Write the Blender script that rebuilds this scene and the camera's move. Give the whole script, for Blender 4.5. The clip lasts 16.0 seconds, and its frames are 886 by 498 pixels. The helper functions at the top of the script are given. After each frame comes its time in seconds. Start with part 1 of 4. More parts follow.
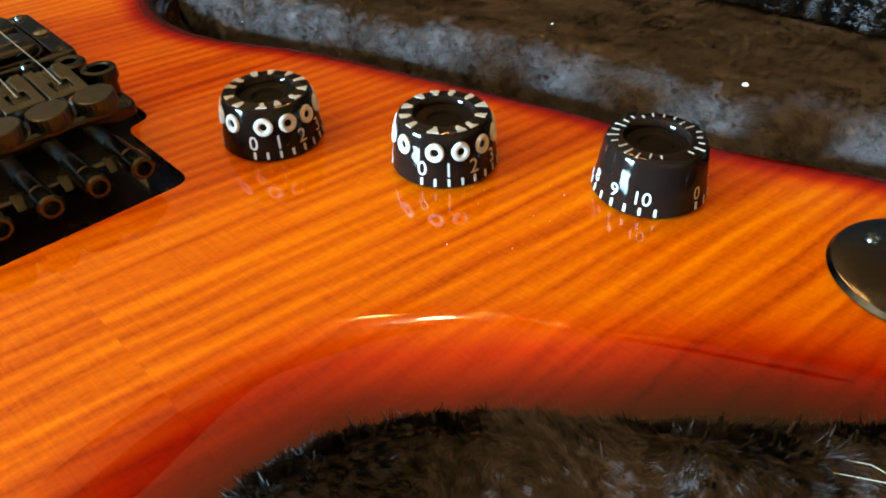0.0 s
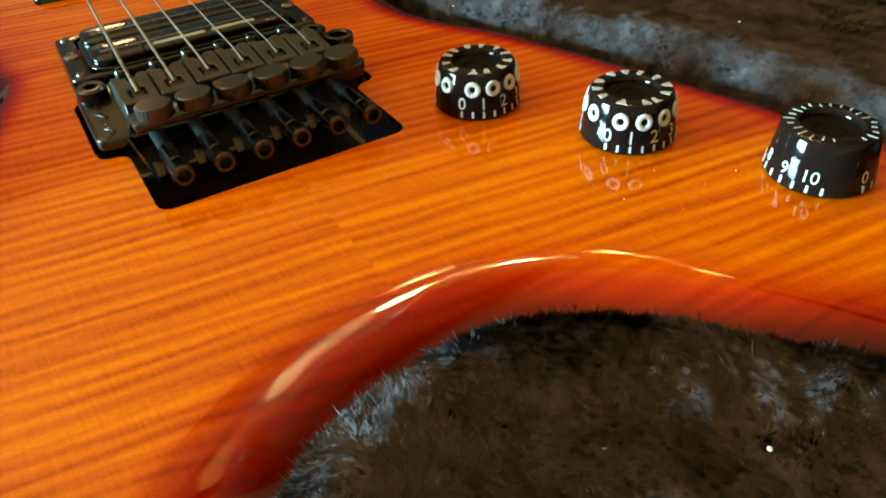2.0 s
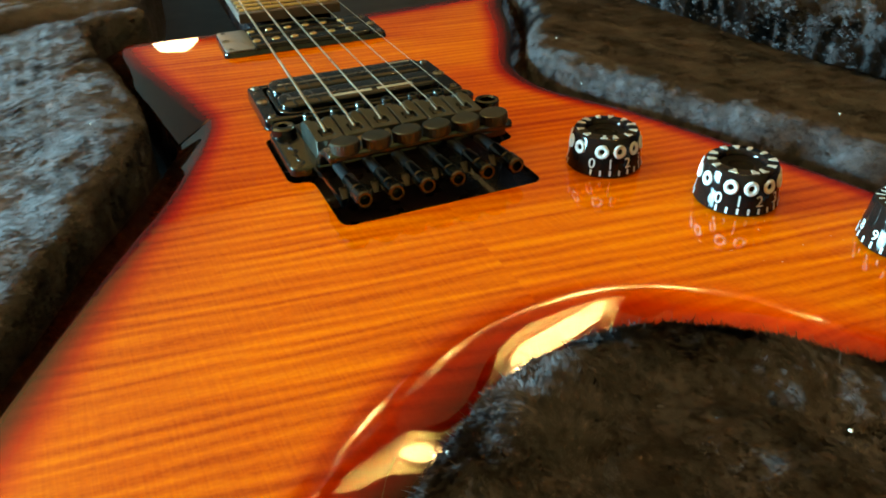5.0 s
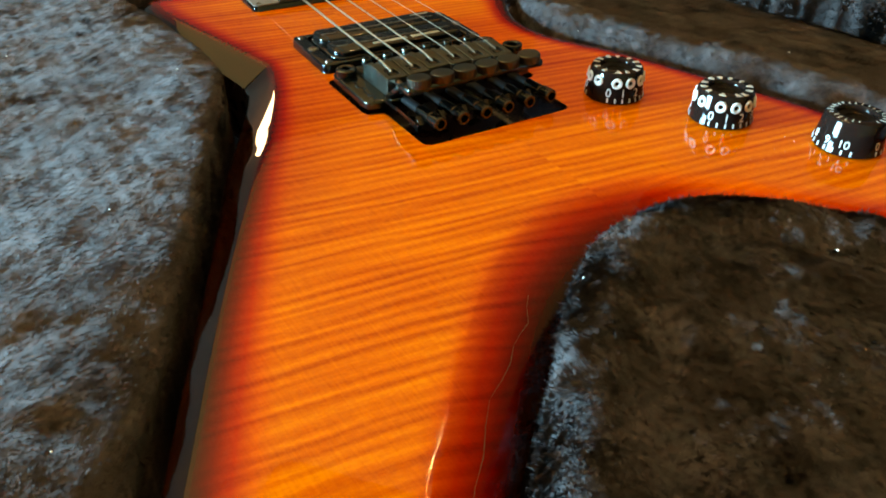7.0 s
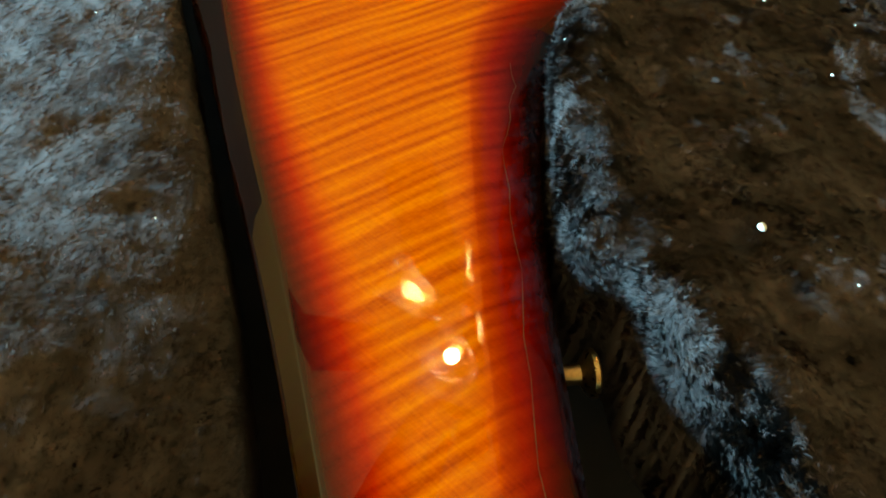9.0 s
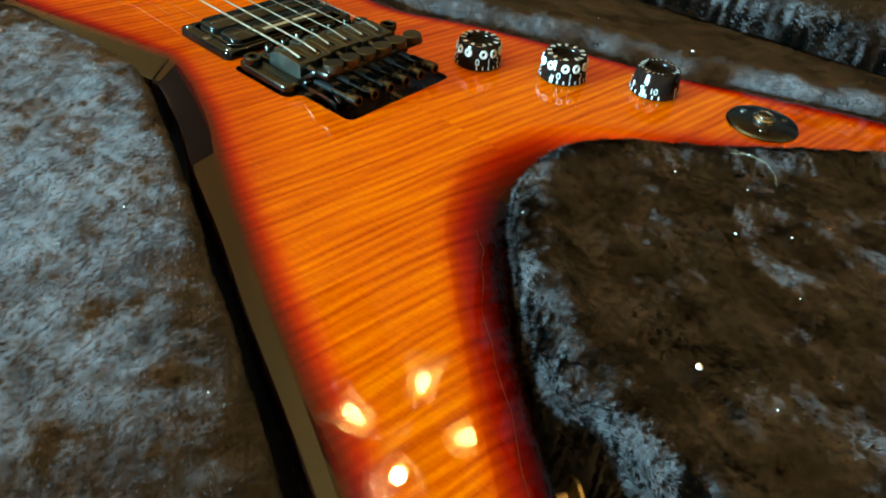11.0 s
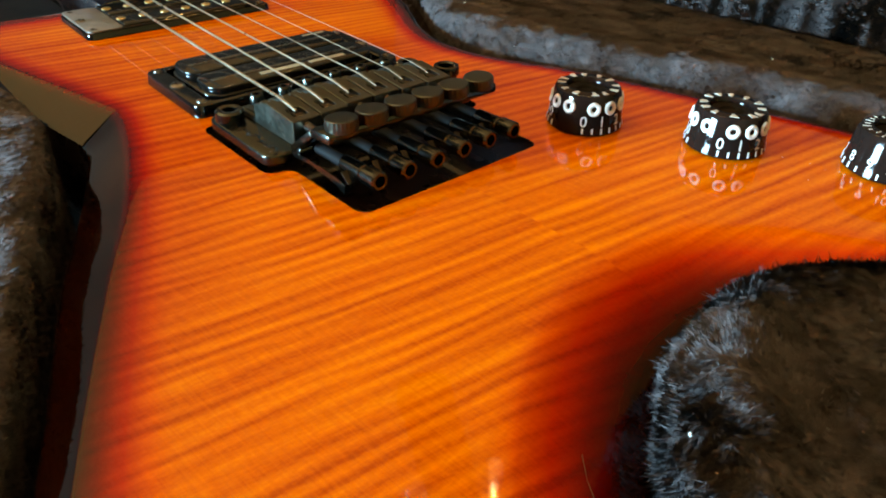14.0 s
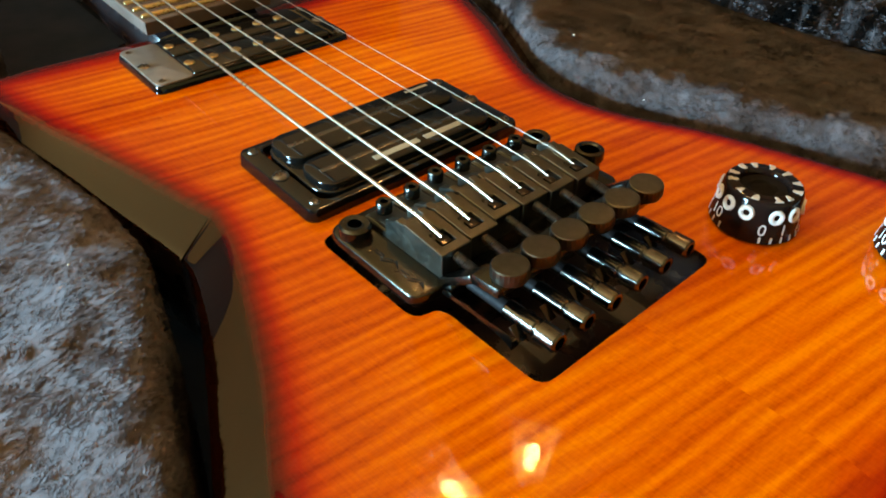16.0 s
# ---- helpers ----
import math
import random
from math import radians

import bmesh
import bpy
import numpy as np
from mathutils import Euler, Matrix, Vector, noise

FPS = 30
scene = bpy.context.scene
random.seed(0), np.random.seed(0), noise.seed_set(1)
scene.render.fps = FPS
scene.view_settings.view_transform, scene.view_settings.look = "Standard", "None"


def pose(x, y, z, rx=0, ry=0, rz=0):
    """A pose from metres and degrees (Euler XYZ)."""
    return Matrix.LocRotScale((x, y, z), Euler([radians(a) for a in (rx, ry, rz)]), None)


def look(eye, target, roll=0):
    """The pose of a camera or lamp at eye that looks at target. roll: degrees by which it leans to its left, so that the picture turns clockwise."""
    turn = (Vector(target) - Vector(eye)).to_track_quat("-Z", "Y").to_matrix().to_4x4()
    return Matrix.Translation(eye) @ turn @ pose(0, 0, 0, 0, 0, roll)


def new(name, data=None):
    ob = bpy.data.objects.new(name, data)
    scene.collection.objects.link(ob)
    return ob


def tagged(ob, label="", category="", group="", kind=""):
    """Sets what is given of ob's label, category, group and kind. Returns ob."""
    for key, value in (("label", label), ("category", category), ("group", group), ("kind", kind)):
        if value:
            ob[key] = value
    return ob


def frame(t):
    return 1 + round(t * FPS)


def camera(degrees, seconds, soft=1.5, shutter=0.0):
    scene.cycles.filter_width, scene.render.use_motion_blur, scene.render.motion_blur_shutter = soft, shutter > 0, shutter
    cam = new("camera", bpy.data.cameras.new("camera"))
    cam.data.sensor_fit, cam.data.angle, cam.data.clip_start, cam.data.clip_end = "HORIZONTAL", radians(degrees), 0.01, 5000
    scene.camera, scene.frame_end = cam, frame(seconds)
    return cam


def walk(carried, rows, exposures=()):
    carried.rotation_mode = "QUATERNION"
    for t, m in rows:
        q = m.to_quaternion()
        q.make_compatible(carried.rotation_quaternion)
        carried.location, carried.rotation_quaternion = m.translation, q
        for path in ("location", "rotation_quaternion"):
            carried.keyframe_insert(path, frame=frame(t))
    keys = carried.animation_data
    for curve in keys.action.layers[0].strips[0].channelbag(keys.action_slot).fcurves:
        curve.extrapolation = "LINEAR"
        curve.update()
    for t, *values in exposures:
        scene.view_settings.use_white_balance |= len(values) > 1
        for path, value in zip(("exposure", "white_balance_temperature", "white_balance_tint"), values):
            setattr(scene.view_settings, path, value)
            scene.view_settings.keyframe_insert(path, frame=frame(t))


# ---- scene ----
cam = camera(62.0, 16.0, soft=1.9)
PATH = [
    (0, (-0.022, -0.203, 0.098), (1.031, 0.928, -1.171), -1.9),
    (0.5, (-0.026, -0.205, 0.099), (0.939, 1.006, -1.166), -2.9),
    (1, (-0.034, -0.211, 0.102), (0.859, 1.078, -1.139), -3.6),
    (1.5, (-0.042, -0.216, 0.102), (0.773, 1.134, -1.127), -3.9),
    (2, (-0.049, -0.221, 0.103), (0.717, 1.153, -1.133), -3.7),
    (2.5, (-0.058, -0.228, 0.107), (0.639, 1.202, -1.104), -4.0),
    (3, (-0.067, -0.234, 0.11), (0.58, 1.231, -1.088), -3.8),
    (3.5, (-0.073, -0.239, 0.11), (0.605, 1.273, -1.009), -1.4),
    (3.7, (-0.073, -0.241, 0.111), (0.606, 1.3, -0.967), -1.3),
    (5.8, (-0.11, -0.257, 0.122), (0.529, 1.308, -0.946), -2.2),
    (6, (-0.12, -0.263, 0.126), (0.559, 1.276, -0.957), -1.6),
    (6.5, (-0.138, -0.27, 0.128), (0.628, 1.203, -0.986), -0.6),
    (7, (-0.16, -0.275, 0.133), (0.676, 1.122, -1.029), 0.5),
    (7.5, (-0.185, -0.283, 0.142), (0.716, 1.018, -1.081), 1.2),
    (8, (-0.2, -0.28, 0.146), (0.744, 0.873, -1.188), 4.1),
    (8.5, (-0.208, -0.278, 0.141), (0.743, 0.733, -1.299), 4.2),
    (8.7, (-0.209, -0.278, 0.134), (0.724, 0.676, -1.356), 4.4),
    (10.8, (-0.25, -0.282, 0.173), (0.946, 0.658, -1.127), 6.1),
    (11, (-0.242, -0.275, 0.173), (0.985, 0.675, -1.088), 5.8),
    (11.5, (-0.217, -0.25, 0.165), (1.023, 0.685, -1.094), 5.6),
    (12, (-0.197, -0.23, 0.154), (1.047, 0.687, -1.116), 5.5),
    (12.5, (-0.159, -0.206, 0.129), (1.049, 0.743, -1.152), 4.3),
    (13, (-0.134, -0.194, 0.106), (1.045, 0.798, -1.17), 3.4),
    (13.5, (-0.129, -0.194, 0.098), (1.049, 0.894, -1.098), 3.0),
    (14, (-0.135, -0.194, 0.103), (0.995, 1.032, -1.001), 1.8),
    (14.5, (-0.143, -0.178, 0.109), (0.986, 1.025, -1.022), 1.8),
    (15, (-0.142, -0.15, 0.111), (1.018, 0.972, -1.07), 2.5),
    (15.5, (-0.136, -0.135, 0.121), (0.957, 1.006, -1.104), 2.7),
    (16, (-0.129, -0.119, 0.131), (0.929, 1.016, -1.131), 1.7),
]
# the picture's exposure in stops and its white balance, which drift on the way
TONE = [
    (0, 0.26, 7400, 28), (1.4, 0.21, 7400, 24), (2.5, 0.16, 7300, 4), (3.7, 0.15, 7000, -8), (5.8, 0.25, 7200, 17), (7.5, 0.29, 7200, 17),
    (8.7, 0.08, 7200, 12), (10.8, 0.22, 7200, 10), (12, 0.22, 7200, 14), (13, 0.16, 7500, 33), (14, 0.24, 7500, 27), (15, 0.24, 7500, 27), (16, 0.18, 7500, 29),
]
walk(cam, [(t, look(eye, target, roll)) for t, eye, target, roll in PATH], TONE)

# ---- light ----
MM = 0.001
world = bpy.data.worlds.new("world")
scene.world = world
world.use_nodes = True
sky = world.node_tree.nodes.new("ShaderNodeTexSky")
sky.sky_type, sky.sun_disc = "NISHITA", False
sky.sun_elevation, sky.sun_rotation = radians(25), radians(250)
world.node_tree.links.new(sky.outputs[0], world.node_tree.nodes["Background"].inputs[0])
world.node_tree.nodes["Background"].inputs[1].default_value = 0.1

BULB = 300.0
WINDOW_POWER = 600.0
window_light = new("window_daylight", bpy.data.lights.new("window_daylight", "AREA"))
window_light.data.shape, window_light.data.size, window_light.data.size_y = "RECTANGLE", 1.0, 0.52
window_light.data.energy, window_light.data.color = WINDOW_POWER, (0.29, 0.74, 1.0)
window_light.matrix_world = look((-2.62, 0.85, 0.33), (0.0, 0.85, 0.28))

# ---- materials ----
def nodes_of(name):
    m = bpy.data.materials.new(name)
    m.use_nodes = True
    nt = m.node_tree
    return m, nt, nt.nodes["Principled BSDF"]


def add(nt, kind, **values):
    n = nt.nodes.new(kind)
    for k, v in values.items():
        n.inputs[k].default_value = v
    return n


def ramp(nt, source, stops):
    n = nt.nodes.new("ShaderNodeValToRGB")
    while len(n.color_ramp.elements) < len(stops):
        n.color_ramp.elements.new(0.5)
    for e, (p, c) in zip(n.color_ramp.elements, stops):
        e.position, e.color = p, (*c, 1) if len(c) == 3 else c
    nt.links.new(source, n.inputs[0])
    return n


def coords(nt, scale=(1, 1, 1), turn=0.0, kind="Object"):
    tc = nt.nodes.new("ShaderNodeTexCoord")
    mp = nt.nodes.new("ShaderNodeMapping")
    mp.inputs["Scale"].default_value = scale
    mp.inputs["Rotation"].default_value = (0, 0, radians(turn))
    nt.links.new(tc.outputs[kind], mp.inputs[0])
    return mp


def plain(name, colour, rough=0.4, metal=0.0, grain=600.0, spread=0.25, bump=0.05, coat=0.0, ior=1.5):
    """A surface of one colour with fine wear: the colour and the gloss vary over two scales, with a fine relief."""
    m, nt, b = nodes_of(name)
    mp = coords(nt)
    fine = add(nt, "ShaderNodeTexNoise", Scale=grain, Detail=4.0)
    wide = add(nt, "ShaderNodeTexNoise", Scale=grain / 9, Detail=2.0)
    for n in (fine, wide):
        nt.links.new(mp.outputs[0], n.inputs["Vector"])
    mixed = nt.nodes.new("ShaderNodeMath")
    mixed.operation = "MULTIPLY_ADD"
    mixed.inputs[1].default_value = 0.5
    half = nt.nodes.new("ShaderNodeMath")
    half.operation = "MULTIPLY"
    half.inputs[1].default_value = 0.5
    nt.links.new(wide.outputs[0], half.inputs[0])
    nt.links.new(fine.outputs[0], mixed.inputs[0])
    nt.links.new(half.outputs[0], mixed.inputs[2])
    lo, hi = [max(c * (1 - spread), 0) for c in colour], [min(c * (1 + spread), 1) for c in colour]
    r = ramp(nt, mixed.outputs[0], [(0.3, lo), (0.7, hi)])
    nt.links.new(r.outputs[0], b.inputs["Base Color"])
    g = ramp(nt, mixed.outputs[0], [(0.3, [rough * 0.75] * 3), (0.7, [min(rough * 1.3, 1)] * 3)])
    nt.links.new(g.outputs[0], b.inputs["Roughness"])
    b.inputs["Metallic"].default_value = metal
    b.inputs["IOR"].default_value = ior
    b.inputs["Coat Weight"].default_value = coat
    b.inputs["Coat Roughness"].default_value = 0.04
    if bump:
        bp = add(nt, "ShaderNodeBump", Strength=bump, Distance=0.0004)
        nt.links.new(fine.outputs[0], bp.inputs["Height"])
        nt.links.new(bp.outputs[0], b.inputs["Normal"])
    return m


def flame_maple():
    """Flamed maple under clear gloss: cross stripes on each side of the centre seam, stained in a burst that darkens to the rim."""
    m, nt, b = nodes_of("flamed_maple_burst")
    L = nt.links.new
    tc = nt.nodes.new("ShaderNodeTexCoord")
    sep = nt.nodes.new("ShaderNodeSeparateXYZ")
    L(tc.outputs["Object"], sep.inputs[0])
    side = nt.nodes.new("ShaderNodeMath")
    side.operation = "GREATER_THAN"
    side.inputs[1].default_value = -0.001
    L(sep.outputs[0], side.inputs[0])
    shift = nt.nodes.new("ShaderNodeMath")
    shift.operation = "MULTIPLY"
    shift.inputs[1].default_value = 0.37
    L(side.outputs[0], shift.inputs[0])
    comb = nt.nodes.new("ShaderNodeCombineXYZ")
    L(sep.outputs[0], comb.inputs[0])
    L(sep.outputs[1], comb.inputs[1])
    L(shift.outputs[0], comb.inputs[2])

    def layer(turn, scale, size, detail, distortion=0.0, rough=0.5):
        mp = nt.nodes.new("ShaderNodeMapping")
        mp.vector_type = "TEXTURE"
        mp.inputs["Rotation"].default_value = (0, 0, radians(turn))
        mp.inputs["Scale"].default_value = scale
        L(comb.outputs[0], mp.inputs[0])
        n = add(nt, "ShaderNodeTexNoise", Scale=size, Detail=detail, Distortion=distortion, Roughness=rough)
        L(mp.outputs[0], n.inputs["Vector"])
        return n
    broad = layer(-8, (14, 1, 0.05), 150.0, 1.0, 0.12)
    narrow = layer(-6, (20, 1, 0.05), 420.0, 1.5, 0.1)
    cloud = layer(0, (1, 1, 1), 18.0, 2.0)
    fibre = layer(4, (1, 16, 1), 1500.0, 3.0)
    pore = layer(-8, (3, 1, 1), 1400.0, 2.0)
    bands = nt.nodes.new("ShaderNodeTexWave")
    bands.wave_type, bands.bands_direction, bands.wave_profile = "BANDS", "Y", "SIN"
    for key, value in (("Scale", 66.0), ("Distortion", 7.0), ("Detail", 2.5), ("Detail Scale", 1.0), ("Detail Roughness", 0.55)):
        bands.inputs[key].default_value = value
    lie = nt.nodes.new("ShaderNodeMapping")
    lie.vector_type = "TEXTURE"
    lie.inputs["Rotation"].default_value = (0, 0, radians(-8))
    lie.inputs["Scale"].default_value = (5, 1, 1)
    L(comb.outputs[0], lie.inputs[0])
    L(lie.outputs[0], bands.inputs["Vector"])

    def blend(a, c, f):
        x = nt.nodes.new("ShaderNodeMix")
        x.data_type = "FLOAT"
        x.inputs[0].default_value = f
        L(a, x.inputs[2])
        L(c, x.inputs[3])
        return x.outputs[0]
    figure = blend(blend(broad.outputs[0], narrow.outputs[0], 0.45), cloud.outputs[0], 0.16)
    soft = ramp(nt, bands.outputs["Fac"], [(0.0, (0.40, 0.40, 0.40)), (1.0, (0.60, 0.60, 0.60))])
    figure = blend(figure, soft.outputs[0], 0.5)
    figure = blend(blend(figure, fibre.outputs[0], 0.10), pore.outputs[0], 0.10)
    wood = ramp(nt, figure, [(0.40, (0.40, 0.042, 0.0)), (0.46, (0.56, 0.077, 0.0)), (0.52, (0.67, 0.117, 0.0)), (0.59, (0.78, 0.178, 0.0))])
    att = nt.nodes.new("ShaderNodeAttribute")
    att.attribute_name = "burst"
    wob = nt.nodes.new("ShaderNodeMath")
    wob.operation = "MULTIPLY_ADD"
    wob.inputs[1].default_value = 0.14
    L(figure, wob.inputs[0])
    off = nt.nodes.new("ShaderNodeMath")
    off.operation = "SUBTRACT"
    off.inputs[1].default_value = 0.07
    L(att.outputs["Fac"], off.inputs[0])
    L(off.outputs[0], wob.inputs[2])
    stain = ramp(nt, wob.outputs[0], [(0.0, (1, 1, 1)), (0.2, (0.92, 0.62, 0.6)), (0.42, (0.62, 0.13, 0.12)), (0.66, (0.20, 0.016, 0.05)), (0.88, (0.014, 0.014, 0.3))])
    mul = nt.nodes.new("ShaderNodeMix")
    mul.data_type, mul.blend_type = "RGBA", "MULTIPLY"
    mul.inputs[0].default_value = 1.0
    L(wood.outputs[0], mul.inputs[6])
    L(stain.outputs[0], mul.inputs[7])
    L(mul.outputs[2], b.inputs["Base Color"])
    b.inputs["Roughness"].default_value = 0.55
    b.inputs["Specular IOR Level"].default_value = 0.0
    b.inputs["Coat Weight"].default_value = 1.0
    b.inputs["Coat Roughness"].default_value = 0.012
    b.inputs["Coat IOR"].default_value = 1.42
    ripple = add(nt, "ShaderNodeTexNoise", Scale=45.0, Detail=1.0)
    L(tc.outputs["Object"], ripple.inputs["Vector"])
    bp = add(nt, "ShaderNodeBump", Strength=0.06, Distance=0.0006)
    L(ripple.outputs[0], bp.inputs["Height"])
    L(bp.outputs[0], b.inputs["Coat Normal"])
    return m


def plush(name, lo, hi, rough=0.75, napped=False):
    """Matted pile: each strand has its own shade, in wide drifts; it shades by the way its nap is brushed."""
    m, nt, b = nodes_of(name)
    geo = nt.nodes.new("ShaderNodeNewGeometry")
    mp = coords(nt)
    drift = add(nt, "ShaderNodeTexNoise", Scale=55.0, Detail=3.0)
    nt.links.new(mp.outputs[0], drift.inputs["Vector"])
    a = nt.nodes.new("ShaderNodeMath")
    a.operation = "MULTIPLY_ADD"
    a.inputs[1].default_value = 0.22
    nt.links.new(geo.outputs["Random Per Island"], a.inputs[0])
    c = nt.nodes.new("ShaderNodeMath")
    c.operation = "MULTIPLY"
    c.inputs[1].default_value = 0.6
    nt.links.new(drift.outputs[0], c.inputs[0])
    nt.links.new(c.outputs[0], a.inputs[2])
    r = ramp(nt, a.outputs[0], [(0.22, lo), (0.62, hi)])
    nt.links.new(r.outputs[0], b.inputs["Base Color"])
    b.inputs["Roughness"].default_value = rough
    b.inputs["Specular IOR Level"].default_value = 0.05
    b.inputs["Sheen Weight"].default_value = 0.03
    b.inputs["Sheen Roughness"].default_value = 0.4
    if napped:
        nap = nt.nodes.new("ShaderNodeAttribute")
        nap.attribute_name = "nap"
        nt.links.new(nap.outputs["Vector"], b.inputs["Normal"])
    return m


MAPLE = flame_maple()
BLACK_LACQUER = plain("black_lacquer", (0.012, 0.006, 0.006), 0.25, coat=1.0, grain=90, bump=0.02)
BLACK_METAL = plain("black_plated_metal", (0.060, 0.060, 0.052), 0.22, 1.0, grain=900)
TUNER_METAL = plain("worn_tuner_metal", (0.080, 0.076, 0.060), 0.34, 1.0, grain=700)
SADDLE_METAL = plain("worn_saddle_metal", (0.080, 0.078, 0.064), 0.36, 1.0, grain=700)
NUT_STEEL = plain("jack_steel", (0.42, 0.39, 0.35), 0.25, 1.0, grain=900)
HAIR = plain("pale_hair", (0.30, 0.25, 0.18), 0.6, grain=900)
THREAD_STEEL = plain("thread_steel", (0.15, 0.135, 0.12), 0.28, 1.0, grain=900)
BOLT_STEEL = plain("bolt_steel", (0.085, 0.078, 0.068), 0.2, 1.0, grain=900)
DARK_CHROME = plain("dark_chrome", (0.05, 0.045, 0.04), 0.2, 1.0, grain=900)
STEEL = plain("string_steel", (0.50, 0.42, 0.32), 0.32, 1.0, grain=400, bump=0, spread=0.06)
BRASS = plain("worn_brass", (0.55, 0.38, 0.18), 0.30, 1.0, grain=900)
BLACK_PLASTIC = plain("black_plastic", (0.004, 0.0035, 0.003), 0.1, grain=300, bump=0.03, ior=1.45)
KNOB_PLASTIC = plain("smoky_acrylic", (0.010, 0.005, 0.004), 0.06, grain=300, bump=0.015, ior=1.26)
MATT_BLACK = plain("matt_black", (0.005, 0.004, 0.004), 0.6, grain=500, ior=1.2)
WHITE_PAINT = plain("white_paint", (0.54, 0.52, 0.49), 0.45, grain=1500, spread=0.08)
STREAK_PAINT = plain("pale_streak_paint", (0.46, 0.39, 0.32), 0.4, grain=1500)
GREY_PRINT = plain("silver_print", (0.32, 0.25, 0.16), 0.4, grain=1500)
ROSEWOOD = plain("rosewood", (0.06, 0.03, 0.018), 0.5, grain=500)
PILE = plush("charcoal_plush", (0.051, 0.0415, 0.0425), (0.116, 0.0945, 0.097), 0.9, True)
BACKING = plush("plush_backing", (0.012, 0.010, 0.008), (0.028, 0.022, 0.018), 0.95)
LINT = plain("lint", (0.75, 0.72, 0.66), 0.8, grain=2500)
WALL_PAINT = plain("beige_wall_paint", (0.66, 0.33, 0.09), 0.8, grain=60, spread=0.06)
CEILING_PAINT = plain("tan_ceiling_paint", (0.86, 0.30, 0.08), 0.85, grain=120, spread=0.05, bump=0.3)
# dark paint that stands in for the dim side of the room in reflections
DARK_WALL = plain("dimmed_wall_paint", (0.06, 0.035, 0.022), 0.7, grain=60, spread=0.1)
FLOOR_WOOD = plain("brown_floor", (0.16, 0.09, 0.05), 0.5, grain=40)
TABLE_WOOD = plain("table_wood", (0.20, 0.11, 0.06), 0.4, grain=70)
VINYL = plain("black_case_vinyl", (0.02, 0.02, 0.02), 0.5, grain=800, bump=0.4)
FAN_WOOD = plain("fan_blade_wood", (0.13, 0.06, 0.03), 0.4, grain=80)
FAN_METAL = plain("antique_fan_metal", (0.40, 0.30, 0.18), 0.35, 0.8, grain=200)


def bulb_glow(name, strength):
    m, nt, b = nodes_of(name)
    b.inputs["Base Color"].default_value = (1, 0.9, 0.7, 1)
    b.inputs["Emission Color"].default_value = (1.0, 0.60, 0.25, 1)
    b.inputs["Emission Strength"].default_value = strength
    return m


def lamp_glass():
    m, nt, b = nodes_of("pale_lamp_glass")
    out = nt.nodes["Material Output"]
    clear = nt.nodes.new("ShaderNodeBsdfTransparent")
    clear.inputs[0].default_value = (0.97, 0.93, 0.85, 1)
    haze = nt.nodes.new("ShaderNodeBsdfTranslucent")
    haze.inputs[0].default_value = (0.95, 0.92, 0.62, 1)
    gloss = nt.nodes.new("ShaderNodeBsdfGlossy")
    gloss.inputs["Roughness"].default_value = 0.05
    one, two = nt.nodes.new("ShaderNodeMixShader"), nt.nodes.new("ShaderNodeMixShader")
    one.inputs[0].default_value, two.inputs[0].default_value = 0.48, 0.1
    nt.links.new(clear.outputs[0], one.inputs[1])
    nt.links.new(haze.outputs[0], one.inputs[2])
    nt.links.new(one.outputs[0], two.inputs[1])
    nt.links.new(gloss.outputs[0], two.inputs[2])
    nt.links.new(two.outputs[0], out.inputs[0])
    return m


BULB_GLOW, SHADE_GLOW, LAMP_GLASS = bulb_glow("bulb_glow", BULB), bulb_glow("frosted_glow", 25.0), lamp_glass()


# ---- builders ----
def mesh_of(name, bm, material, smooth=35):
    me = bpy.data.meshes.new(name)
    bmesh.ops.recalc_face_normals(bm, faces=bm.faces)
    lim = radians(smooth)
    for e in bm.edges:
        e.smooth = len(e.link_faces) == 2 and e.calc_face_angle(0) < lim
    for f in bm.faces:
        f.smooth = True
    bm.to_mesh(me)
    bm.free()
    me.materials.append(material)
    return me


def part(name, bm, material, parent=None, label="", at=None, smooth=35):
    ob = new(name, bm if isinstance(bm, bpy.types.Mesh) else mesh_of(name, bm, material, smooth))
    if at is not None:
        ob.matrix_basis = at
    ob.parent = parent
    return tagged(ob, label)


def thing(name, label, category, group="", at=None):
    ob = new(name)
    ob.empty_display_size = 0.02
    if at is not None:
        ob.matrix_basis = at
    return tagged(ob, label, category, group)


def joined(*bms):
    out = bmesh.new()
    for b in bms:
        tmp = bpy.data.meshes.new("tmp")
        b.to_mesh(tmp)
        b.free()
        out.from_mesh(tmp)
        bpy.data.meshes.remove(tmp)
    return out


def moved(bm, m):
    bmesh.ops.transform(bm, matrix=m, verts=bm.verts)
    return bm


def box(x, y, z, bevel=0.0, at=(0, 0, 0), turn=(0, 0, 0), segments=2):
    """A block of that size, its middle at `at`, with rounded edges."""
    bm = bmesh.new()
    bmesh.ops.create_cube(bm, size=1.0, matrix=Matrix.Diagonal((x, y, z, 1)))
    if bevel:
        bmesh.ops.bevel(bm, geom=bm.edges[:], offset=bevel, segments=segments, profile=0.5, affect="EDGES")
    return moved(bm, pose(*at, *turn))


